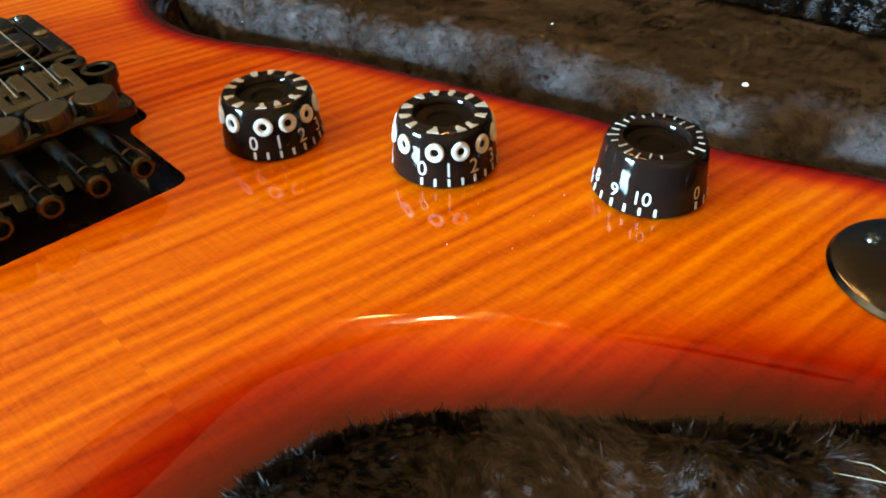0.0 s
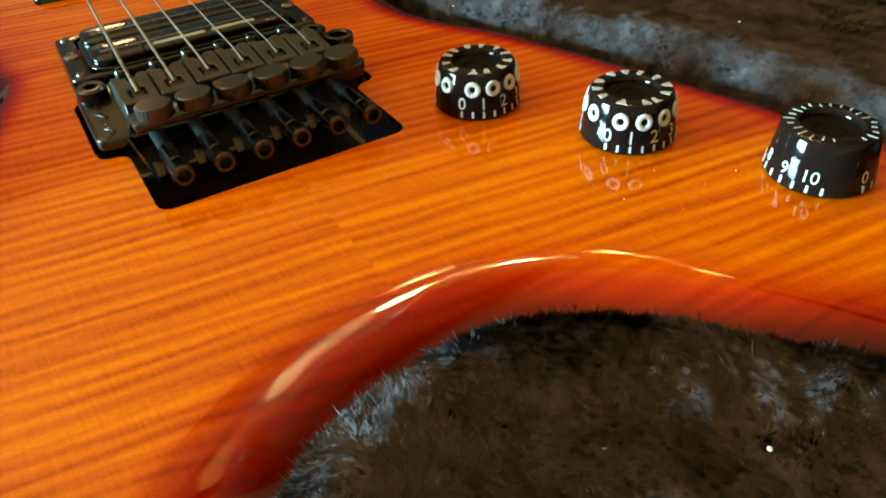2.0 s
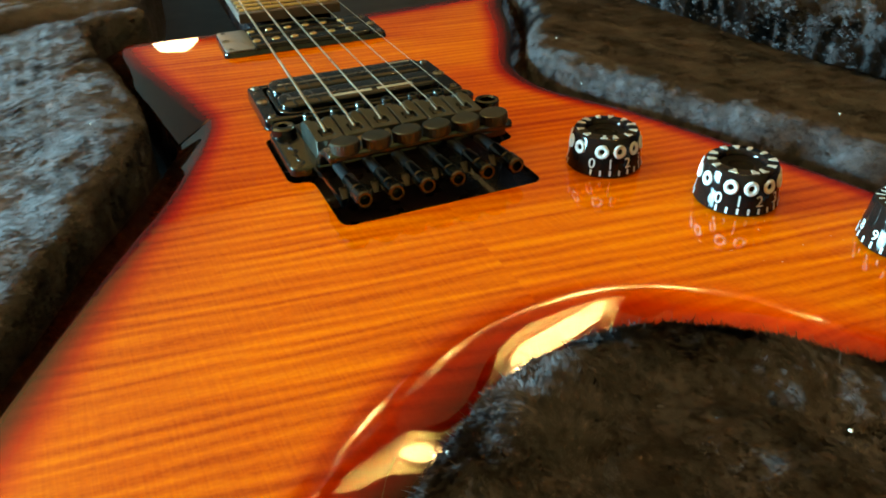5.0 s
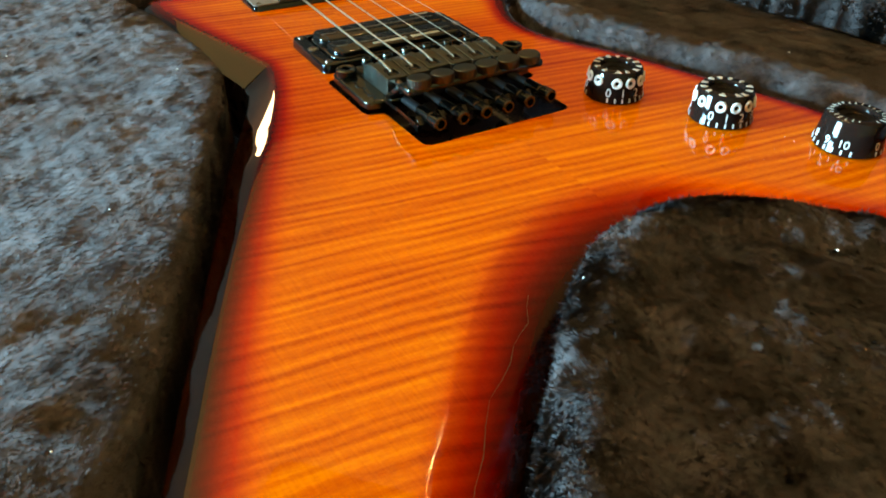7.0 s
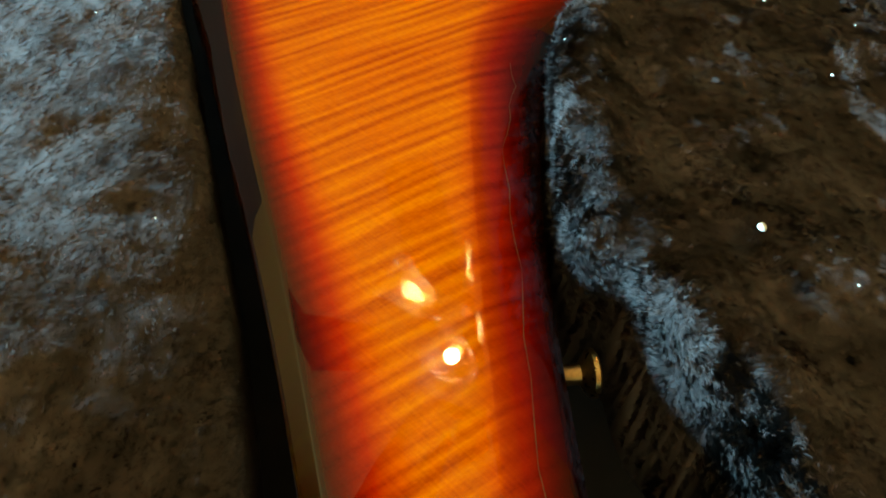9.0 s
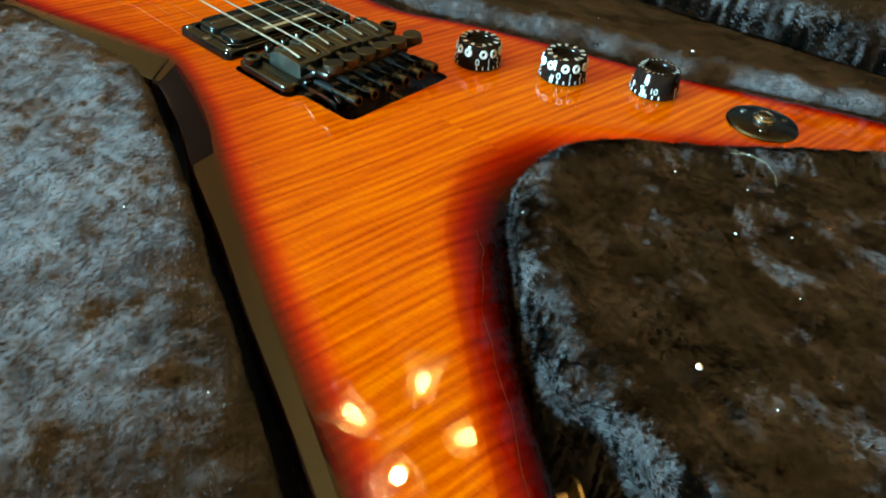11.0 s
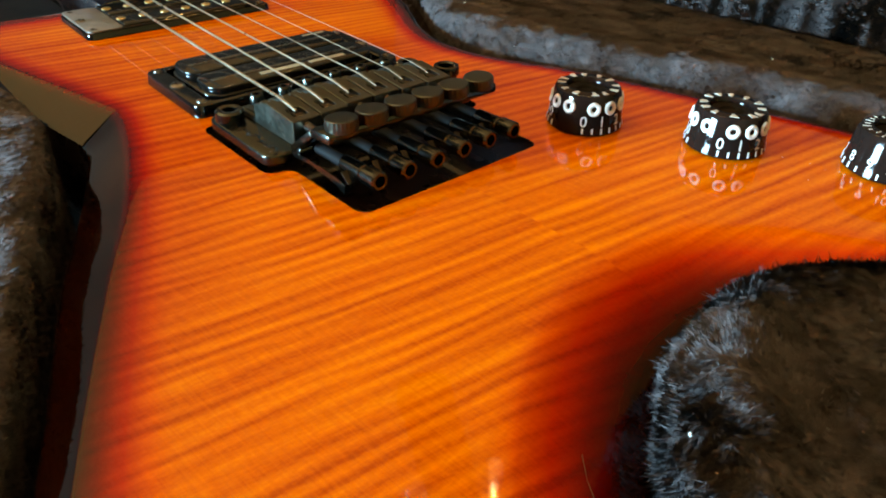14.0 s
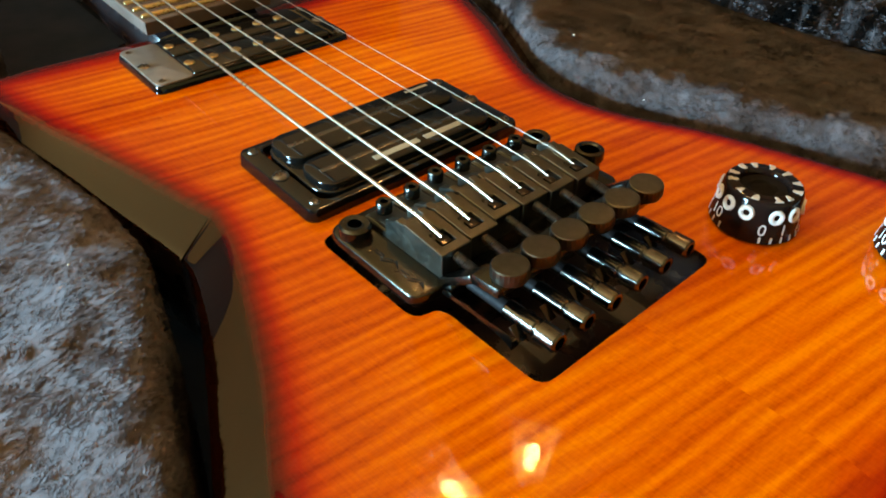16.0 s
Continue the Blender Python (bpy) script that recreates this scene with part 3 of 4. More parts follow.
def ring_frame(y0, y1, h, open0, open1):
    """A pickup's mounting ring: a bevelled frame round its opening."""
    bm = bmesh.new()
    rows = []
    for outside, z, g in ((1, 0, 0.35), (1, h - 0.9, 0.0), (1, h - 0.25, -0.3), (1, h, -0.95), (0, h, 0.6), (0, h - 0.4, 0.05), (0, 0.2, 0.0)):
        loop = round_rect(-42.8 - g, y0 - g, 42.8 + g, y1 + g, 3.0 + g, 5) if outside else round_rect(-36.6 - g, open0 - g, 36.6 + g, open1 + g, 3.0 + g, 5)
        rows.append([bm.verts.new((x * MM, y * MM, z * MM)) for x, y in loop])
    out_loop = rows[0]
    n = len(out_loop)
    for a, b in zip(rows, rows[1:]):
        for i in range(n):
            bm.faces.new((a[i], a[(i + 1) % n], b[(i + 1) % n], b[i]))
    return bm


def pickup(y0, y1, h, label, rails, turn, rise=3.0, x0=-34.5, x=0.0):
    mid = (y0 + y1) / 2
    tray = part("pickup", slab([(x * MM, y * MM) for x, y in round_rect(-36, mid - 18.2, 36, mid + 18.2, 8, 6)], 0.3 * MM, (h + 0.4) * MM, 0.8 * MM), BLACK_PLASTIC, guitar, label, at=pose(x * MM, 0, 0, 0, 0, turn))
    part("mounting_ring", ring_frame(y0, y1, h, mid - 18.6, mid + 18.6), BLACK_PLASTIC, tray)
    for s in (-1, 1):
        part("bobbin", bobbin(mid + s * 9.2 - 8.4, mid + s * 9.2 + 8.4, h - 0.5, h + rise, x0), BLACK_PLASTIC, tray)
        part("height_screw", BIG_SCREW, None, tray, at=pose(s * 39.7 * MM, mid * MM, h * MM))
        for y in (y0 + 4, y1 - 4):
            part("ring_screw", SCREW, None, tray, at=pose(s * 39.2 * MM, y * MM, (h - 0.3) * MM, 0, 0, 30 * s))
        if rails:
            part("rail", box(62 * MM, 1.9 * MM, 1.4 * MM, 0.2 * MM, (0, (mid + s * 9.2) * MM, (h + rise - 0.6) * MM)), THREAD_STEEL, tray, "dull steel blade")
    return tray, mid


bridge_pickup, mid = pickup(31, 74.5, 4.4, "black twin-blade pickup in a black plastic ring", True, -0.8, x=1.6)
for x0, x1, y, hh in ((-14, 4, mid - 13.6, 2.5), (6.5, 22, mid - 13.6, 2.5), (21, 31, mid + 14.6, 1.2)):
    part("printed_mark", box((x1 - x0) * MM, hh * MM, 0.12 * MM, 0, ((x0 + x1) / 2 * MM, y * MM, 7.44 * MM)), GREY_PRINT, bridge_pickup, "worn silver maker's mark")
neck_pickup, nmid = pickup(133, 172, 2.8, "black pickup with two rows of brass pole screws", False, SKEW, 1.4, -27.0)
part("end_plate", slab([(x * MM, y * MM) for x, y in round_rect(-42.2, 133.8, -27.2, 171.2, 2.5, 4)], 2.3 * MM, 3.4 * MM, 0.25 * MM), plain("worn_grey_plastic", (0.13, 0.105, 0.085), 0.36, grain=250, spread=0.4, bump=0.15), neck_pickup, "scuffed dull grey end of the ring")
POLE = mesh_of("pole_screw", lathe([(0, 0), (2.1 * MM, 0), (2.1 * MM, 0.4 * MM), (1.7 * MM, 0.7 * MM), (0, 0.75 * MM)], 16), BRASS)
for s in (-1, 1):
    for i in range(6):
        part("pole_screw", POLE, None, neck_pickup, at=pose((-25 + 10 * i) * MM, (nmid + 9.2 * s) * MM, 4.15 * MM))

# ---- tremolo bridge ----
bridge = part("tremolo_bridge", slab([(x * MM, y * MM) for x, y in rounded([(-42, 20), (-39, 23), (39, 23), (42, 20), (42, -15), (35, -16.5), (-35, -16.5), (-42, -15)], 3)], 1.2 * MM, 4.6 * MM, 1.0 * MM), BLACK_METAL, guitar, "black locking tremolo bridge, glossy and lightly scratched")
part("rear_plate", joined(
    box(66 * MM, 9.5 * MM, 3.2 * MM, 0.9 * MM, (0, -30.5 * MM, 13.9 * MM), (-5, 0, 0)),
    box(5.5 * MM, 15 * MM, 2.6 * MM, 0.8 * MM, (-30.6 * MM, -20.5 * MM, 8.8 * MM), (-38, 0, 0)),
    box(5.5 * MM, 15 * MM, 2.6 * MM, 0.8 * MM, (30.6 * MM, -20.5 * MM, 8.8 * MM), (-38, 0, 0)),
    box(66 * MM, 6 * MM, 2.2 * MM, 0.7 * MM, (0, -16.6 * MM, 4.3 * MM), (-14, 0, 0))), BLACK_METAL, bridge)
for i in range(7):
    part("embossed_mark", box(1.0 * MM, (3.4 if i % 3 else 4.2) * MM, 0.3 * MM, 0.1 * MM, ((-37.6 + 0.3 * (i % 2)) * MM, (8 - 3.6 * i) * MM, 4.7 * MM), (0, 0, 35 * (i % 3 - 1))), DARK_CHROME, bridge, "raised mark on the plate")


def socket_cap(r, h, hole=0.45, n=24):
    return lathe([(0, h * 0.35), (r * hole, h * 0.35), (r * hole, h * 0.97), (r * hole * 1.12, h), (r * 0.86, h), (r, h * 0.86), (r, 0), (0, 0)], n)


for s in (-1, 1):
    part("pivot_stud", moved(socket_cap(4.6 * MM, 4.6 * MM), pose(-37.0 * s * -1 * MM, 15.5 * MM, 3.6 * MM)), BLACK_METAL, bridge)
arm_socket = part("arm_socket", lathe([(0, 3 * MM), (2.9 * MM, 3 * MM), (2.9 * MM, 12 * MM), (3.3 * MM, 12.5 * MM), (4.5 * MM, 12.3 * MM), (4.7 * MM, 11.5 * MM), (4.7 * MM, 9.4 * MM), (3.9 * MM, 9.0 * MM), (3.9 * MM, 4 * MM), (0, 4 * MM)], 28, (38 * MM, -5 * MM, 0)), BLACK_METAL, bridge)

# saddles: front foot with its clamp screw, raised block with the string's slot
def stepped(xs, ys, heights, base, bevel):
    """One solid block whose top steps between heights over the cells of a plan (mm); its edges are slightly rounded."""
    bm = bmesh.new()
    made = {}
    nx, ny = len(xs) - 1, len(ys) - 1

    def cell(i, j):
        return heights[j][i] if 0 <= i < nx and 0 <= j < ny else base

    def vert(i, j, z):
        if (i, j, z) not in made:
            made[i, j, z] = bm.verts.new((xs[i] * MM, ys[j] * MM, z * MM))
        return made[i, j, z]

    def levels(i, j, lo, hi):
        return sorted({z for z in (cell(i, j), cell(i - 1, j), cell(i, j - 1), cell(i - 1, j - 1), lo, hi) if lo <= z <= hi})
    for j in range(ny):
        for i in range(nx):
            bm.faces.new([vert(*c, cell(i, j)) for c in ((i, j), (i + 1, j), (i + 1, j + 1), (i, j + 1))])
            bm.faces.new([vert(*c, base) for c in ((i, j), (i, j + 1), (i + 1, j + 1), (i + 1, j))])
    walls = [((i, j), (i + 1, j), cell(i, j), cell(i, j - 1)) for i in range(nx) for j in range(ny + 1)]
    walls += [((i, j), (i, j + 1), cell(i, j), cell(i - 1, j)) for i in range(nx + 1) for j in range(ny)]
    for c, d, z0, z1 in walls:
        if z0 != z1:
            lo, hi = min(z0, z1), max(z0, z1)
            bm.faces.new([vert(*c, z) for z in levels(*c, lo, hi)] + [vert(*d, z) for z in levels(*d, lo, hi)[::-1]])
    bmesh.ops.recalc_face_normals(bm, faces=bm.faces)
    es = [e for e in bm.edges if len(e.link_faces) == 2 and e.calc_face_angle(0) > 0.6]
    bmesh.ops.bevel(bm, geom=es, offset=bevel * MM, segments=1, profile=0.5, affect="EDGES", clamp_overlap=True)
    return bm


def saddle_mesh():
    """A raised block with a channel for the string that ends in a square pocket, two cheeks and a low foot in front."""
    hi, mid, lo, fin, foot = 13.1, 12.3, 11.2, 11.4, 8.7
    bm = stepped((-5.05, -4.1, -2.5, -1.2, 1.2, 2.5, 4.1, 5.05), (-14.5, -11.6, -6.4, 1.0, 4.2, 8.6, 18.5), (
        (hi,) * 7, (hi, hi, lo, lo, lo, hi, hi), (hi, hi, hi, lo, hi, hi, hi), (mid, mid, 10.6, 10.6, 10.6, mid, mid),
        (fin, fin, foot, foot, foot, fin, fin), (6.4, foot, foot, foot, foot, foot, 6.4)), 4.6, 0.22)
    for v in bm.verts:
        if v.co.z > 8 * MM:
            v.co.z += 0.085 * (v.co.y + 6.6 * MM) * (v.co.y < 5 * MM) - 0.16 * max(v.co.y - 5 * MM, 0)
    return bm


SADDLE = mesh_of("saddle", saddle_mesh(), SADDLE_METAL)
LOCK_BLOCK = mesh_of("lock_block", box(3.3 * MM, 3.2 * MM, 1.5 * MM, 0.2 * MM, (0, -9.5 * MM, 11.75 * MM), (5.4, 0, 0)), DARK_CHROME)
CLAMP = mesh_of("clamp_screw", socket_cap(2.4 * MM, 3.4 * MM), BLACK_METAL)


def thread(length, r, pitch=0.7 * MM):
    prof, z = [(0, 0)], 0.0
    while z < length:
        prof += [(r * 0.8, z), (r, z + pitch * 0.5)]
        z += pitch
    return lathe(prof + [(0, z)], 14)


TUNER_SCREW = mesh_of("tuner_screw", moved(thread(11 * MM, 1.5 * MM), pose(0, -13.6 * MM, 10.2 * MM, 96, 0, 0)), THREAD_STEEL)
kn = 26


def knurled(r, h):
    """A tuner's head: a disc with a knurled rim and a rounded top."""
    bm = bmesh.new()
    rings = []
    for rr, z, k in ((r * 0.94, 0, 0.0), (r, 0.2 * h, 1), (r, 0.8 * h, 1), (r * 0.975, 0.93 * h, 0.3), (r * 0.92, h, 0.0), (r * 0.4, h * 1.03, 0)):
        rings.append([bm.verts.new(((rr - (0.28 * MM * k if i % 2 else 0)) * math.cos(math.pi * i / kn), (rr - (0.28 * MM * k if i % 2 else 0)) * math.sin(math.pi * i / kn), z)) for i in range(2 * kn)])
    for a, b in zip(rings, rings[1:]):
        for i in range(2 * kn):
            bm.faces.new((a[i], a[(i + 1) % (2 * kn)], b[(i + 1) % (2 * kn)], b[i]))
    bm.faces.new(rings[0][::-1])
    bm.faces.new(rings[-1])
    return bm


TUNER = mesh_of("fine_tuner", joined(knurled(4.9 * MM, 3.7 * MM), lathe([(0, -2 * MM), (1.6 * MM, -2 * MM), (1.6 * MM, 0), (0, 0)], 14)), TUNER_METAL)
BOLT = mesh_of("lock_bolt", joined(
    lathe([(0, 13 * MM), (2.2 * MM, 13 * MM), (2.5 * MM, 13.4 * MM), (2.5 * MM, 22.6 * MM), (2.1 * MM, 23 * MM), (2.1 * MM, 24 * MM), (0, 24 * MM)], 24),
    lathe([(0, 23.9 * MM), (2.7 * MM, 23.9 * MM), (2.9 * MM, 24.1 * MM), (2.9 * MM, 29.4 * MM), (2.4 * MM, 29.9 * MM), (1.75 * MM, 29.9 * MM), (1.6 * MM, 26.6 * MM), (0, 26.6 * MM)], 20)), BOLT_STEEL)
# the bolt's hidden half, its colour blackened for the shade under the plate
SHANK = mesh_of("shaded_bolt_shank", lathe([(0, 0), (2.0 * MM, 0), (2.0 * MM, 13.4 * MM), (0, 13.4 * MM)], 20), MATT_BLACK)
SPRING = mesh_of("leaf_spring", box(2.8 * MM, 4.4 * MM, 0.4 * MM, 0.1 * MM, (0, 0, 0), (35, 0, 0)), DARK_CHROME)
STAGGER = (0, 0.6, 2.4, 2.0, 1.2, 0.4)
for i in range(6):
    x, dy = (-26.75 + 10.7 * i) * MM, STAGGER[i] * MM
    part("saddle", SADDLE, None, bridge, at=pose(x, dy, 0))
    part("lock_block", LOCK_BLOCK, None, bridge, "dull metal string block", at=pose(x, dy, 0))
    part("clamp_screw", CLAMP, None, bridge, at=pose(x, dy + 15.5 * MM, 7.6 * MM))
    part("tuner_screw", TUNER_SCREW, None, bridge, at=pose(x, dy, 0))
    part("fine_tuner", TUNER, None, bridge, "knurled black tuning screw", at=pose(x, -33 * MM, 15.4 * MM, -4, 0, 17 * i))
    part("lock_bolt", BOLT, None, bridge, "dark chrome socket bolt", at=pose(x, -20.4 * MM, 4.9 * MM, 88, 0, 0))
    part("shaded_bolt_shank", SHANK, None, bridge, at=pose(x, -20.4 * MM, 4.9 * MM, 88, 0, 0))
    part("leaf_spring", SPRING, None, bridge, at=pose(x - 3.8 * MM, -40.5 * MM, 4.6 * MM))


def ribbon(points, height, thick):
    """A flat strip of sheet metal on edge, bent along points."""
    bm = bmesh.new()
    rows = []
    for i, p in enumerate(points):
        way = Vector(points[min(i + 1, len(points) - 1)]) - Vector(points[max(i - 1, 0)])
        side = Vector((way.y, -way.x, 0)).normalized() * thick / 2
        q = Vector(p)
        up = Vector((0, 0, height[i] / 2))
        rows.append([bm.verts.new(v) for v in (q - side - up, q + side - up, q + side + up, q - side + up)])
    for a, b in zip(rows, rows[1:]):
        for k in range(4):
            bm.faces.new((a[k], a[(k + 1) % 4], b[(k + 1) % 4], b[k]))
    bm.faces.new(rows[0][::-1])
    bm.faces.new(rows[-1])
    return bm


clip_line = [(-34.5, -18, 4.6), (-33.6, -26, 4.4), (-32.8, -33, 3.4), (-32.0, -37.5, 2.0), (-31.6, -40.0, 0.4), (-30.2, -40.6, 1.4), (-28.6, -39.4, 2.8)]
part("spring_clip", ribbon([(x * MM, y * MM, z * MM) for x, y, z in clip_line], [h * MM for h in (1.2, 1.4, 1.8, 2.4, 3.0, 2.6, 1.6)], 0.35 * MM), BOLT_STEEL, bridge, "thin bent steel spring")

# ---- strings ----
GAUGE = (1.05, 0.88, 0.71, 0.44, 0.34, 0.26)
for i in range(6):
    xb, xn = (-26.75 + 10.7 * i) * MM, (-21 + 8.4 * i) * MM
    dy = STAGGER[i] * MM
    far = BODY_TURN @ Vector((xn, 0.58, 15.0 * MM))
    near = Vector((xb, dy + 1.0 * MM, 14.15 * MM))
    part("string", tube([(xb, dy - 8.6 * MM, 12.75 * MM), (xb, dy - 4.0 * MM, 13.5 * MM), near, near.lerp(far, 0.3), far], GAUGE[i] * 0.5 * MM, 8), STEEL, guitar, "bright steel string")


# ---- control knobs ----
KR0, KR1, KH = 12.9, 11.0, 13.6


def knob_bm():
    p = [(0, 0.3), (KR0 - 0.4, 0.3), (KR0, 0.8), (KR1 + 0.25, KH - 1.2), (KR1 - 0.2, KH - 0.35), (KR1 - 0.9, KH), (7.4, KH + 0.05), (7.1, KH - 0.3), (6.8, KH - 1.8), (4.3, KH - 2.1), (3.7, KH - 2.9), (0, KH - 3.0)]
    return lathe([(r * MM, z * MM) for r, z in p], 64)


def on_knob(bm, lift=0.2):
    """Bends a flat drawing (x round the knob in mm, y up in mm) onto the knob's side."""
    for v in bm.verts:
        a, h, d = v.co.x, v.co.y, v.co.z
        r = KR0 + (KR1 - KR0) * h / KH + lift + d
        t = a / (KR0 - 0.4)
        v.co = (r * math.cos(t) * MM, r * math.sin(t) * MM, h * MM)
    return bm


def figure_bm(text, size):
    cu = bpy.data.curves.new("figure", "FONT")
    cu.body, cu.size, cu.align_x, cu.align_y = text, size, "CENTER", "CENTER"
    cu.resolution_u = 4
    ob = new("figure", cu)
    bpy.context.view_layer.update()
    me = bpy.data.meshes.new_from_object(ob.evaluated_get(bpy.context.evaluated_depsgraph_get()))
    bm = bmesh.new()
    bm.from_mesh(me)
    bpy.data.objects.remove(ob)
    bpy.data.meshes.remove(me)
    return bm


def knob(x, y, first, step, painted, label):
    k = part("control_knob", knob_bm(), KNOB_PLASTIC, guitar, label, at=pose(x * MM, y * MM, 0, 0, 0, first))
    part("dish", lathe([(0, (KH - 2.8) * MM), (3.5 * MM, (KH - 2.75) * MM), (4.2 * MM, (KH - 1.95) * MM), (6.7 * MM, (KH - 1.65) * MM), (6.7 * MM, (KH - 2.2) * MM), (0, (KH - 3.2) * MM)], 40), MATT_BLACK, k, "matt black hollow top")
    arc = radians(step) * (KR0 - 0.4)
    low = 2.4 if painted else 3.0
    for n in range(11):
        f = moved(figure_bm(str(n), 5.0 if painted else 4.4), pose(arc * n, low + (2.6 if painted else 1.9), 0))
        part("figure", on_knob(f), WHITE_PAINT, k, "white printed figure %d" % n)
    for n in range(22):
        part("tick", on_knob(moved(box(0.6, 1.8, 0.1), pose(arc * n * 0.5, 2.0, 0))), WHITE_PAINT, k)
    if painted:
        for n in range(12):
            a = arc * (n + 0.5)
            rim = bmesh.new()
            loops = []
            for rr, d in ((2.35, -0.1), (2.3, 0.4), (2.0, 0.7), (1.4, 0.68), (1.0, 0.35), (0.95, -0.1)):
                wob = random.uniform(0.93, 1.07)
                loops.append([rim.verts.new((a + rr * wob * math.cos(2 * math.pi * q / 16), 9.4 + rr * math.sin(2 * math.pi * q / 16) * 0.98, d)) for q in range(16)])
            for c, d in zip(loops, loops[1:]):
                for q in range(16):
                    rim.faces.new((c[q], c[(q + 1) % 16], d[(q + 1) % 16], d[q]))
            part("painted_ring", on_knob(rim, 0.0), WHITE_PAINT, k, "thick white hand-painted ring")
    for n in range(12 if painted else 22):
        a = radians(step * (n + 0.5) if painted else step * n * 0.5)
        turn = pose(0, 0, 0, 0, 0, math.degrees(a) + random.uniform(-5, 5) * painted)
        if painted:
            r0, r1 = random.uniform(7.4, 7.9), random.uniform(10.1, 10.5)
            edge = [(r0, 0)]
            for side in (-1, 1):
                wide = [(r0 + (r1 - r0) * q, side * random.uniform(0.45, 0.95) * (0.6 + 0.9 * q)) for q in (0.12, 0.4, 0.7, 1.0)]
                edge += wide if side < 0 else wide[::-1]
            bm = slab([(p * MM, q * MM) for p, q in edge], (KH - 0.05) * MM, (KH + random.uniform(0.1, 0.2)) * MM)
        else:
            bm = box(random.uniform(1.2, 2.6) * MM, 0.35 * MM, 0.14 * MM, 0, (random.uniform(8.6, 9.6) * MM, 0, (KH + 0.06) * MM))
        part("streak", moved(bm, turn), STREAK_PAINT, k)
    return k


knob(61, -51, 216, 29, True, "black acrylic speed knob with white figures and painted rings")
knob(83.5, -91.5, 201, 29, True, "black acrylic speed knob with white figures and painted rings")
knob(107.7, -133.6, 204 - 300, 30, False, "plain black acrylic speed knob with white figures")

# ---- output jack plate ----
jack = part("jack_plate", lathe([(0, 0), (17.5 * MM, 0), (17.9 * MM, 0.6 * MM), (17.2 * MM, 1.6 * MM), (15.5 * MM, 2.2 * MM), (6 * MM, 2.6 * MM), (5.4 * MM, 2.6 * MM), (0, 2.6 * MM)], 56), plain("gunmetal", (0.085, 0.085, 0.085), 0.2, 1.0, grain=900), guitar, "round gunmetal jack plate with three screws", at=pose(0.1185, -0.1895, 0))
part("nut", lathe([(0, 2.4 * MM), (5.6 * MM, 2.4 * MM), (5.6 * MM, 4.0 * MM), (5.0 * MM, 4.6 * MM), (4.2 * MM, 4.6 * MM), (4.2 * MM, 5.6 * MM), (3.6 * MM, 5.9 * MM), (3.1 * MM, 5.6 * MM), (3.0 * MM, 2.8 * MM), (0, 2.8 * MM)], 6 * 4), NUT_STEEL, jack, "steel jack socket and nut")
for a in (80, 200, 320):
    part("plate_screw", SCREW, None, jack, at=pose(11.5 * MM * math.cos(radians(a)), 11.5 * MM * math.sin(radians(a)), 1.9 * MM, 0, 0, a))

# ---- strap button on the wing's inner side ----
part("strap_button", lathe([(0, 0), (3.2 * MM, 0), (2.6 * MM, 3 * MM), (2.8 * MM, 6 * MM), (6.2 * MM, 8.5 * MM), (6.4 * MM, 9.6 * MM), (5.4 * MM, 10.4 * MM), (2.2 * MM, 10.2 * MM), (1.8 * MM, 9.4 * MM), (0, 9.4 * MM)], 28, (-0.1205, -0.2290, -0.020), (90, 0, 55)), BRASS, guitar, "worn brass strap button")

# ---- guitar case ----
case = thing("guitar_case", "open guitar case lined with matted charcoal plush", "guitar case")
part("case_floor", box(0.86, 1.25, 0.05, 0.01, (0, 0.12, -0.073)), BACKING, case, "dark plush bottom")
part("shell", joined(
    box(0.02, 1.29, 0.12, 0.006, (-0.44, 0.12, -0.038)), box(0.02, 1.29, 0.12, 0.006, (0.44, 0.12, -0.038)),
    box(0.86, 0.02, 0.12, 0.006, (0, -0.515, -0.038)), box(0.86, 0.02, 0.12, 0.006, (0, 0.755, -0.038))), VINYL, case, "black vinyl shell")

LEFT_PAD = [(-76, 230), (-74, 218), (-106, 212), (-105, 165), (-96, 125), (-86, 68), (-86, 40), (-95.5, 7), (-104.5, -17), (-115.5, -45), (-131.5, -83), (-152.5, -135), (-168.5, -172), (-190, -215), (-235, -320), (-300, -400), (-420, -400), (-420, 230)]
CROTCH_PAD = [(9, -139), (-18, -142), (-34.5, -151), (-50, -163), (-69, -184), (-92, -209), (-101, -220), (-91, -233), (-104, -249), (-109, -270), (-130, -320), (-150, -420), (170, -420), (165, -330), (128, -251), (96, -218), (70, -193), (50, -174), (30, -151)]
RIGHT_PAD = [(148, 210), (138, 160), (120, 118), (96, 72), (92, 50), (94, 30), (112, -14), (134, -84), (149, -137), (190, -232), (240, -340), (260, -400), (240, -300), (226, -200), (214, -100), (200, 0), (195, 120), (195, 230)]
RIM_PAD = [(186, 235), (183, 90), (190, 0), (204, -60), (213, -140), (222, -220), (240, -410), (330, -410), (330, 235)]
FAR_PAD = [(-420, 240), (-84, 242), (-70, 300), (-60, 420), (-60, 740), (-420, 740)]


def waves(p, size, k):
    """Smooth drifts over the plan, about size metres across."""
    q = np.random.default_rng(k)
    s = np.zeros(len(p))
    for _ in range(9):
        d = q.normal(size=3) / size
        s += np.sin(p @ d * 2 * np.pi + q.random() * 6.28)
    return s / 3


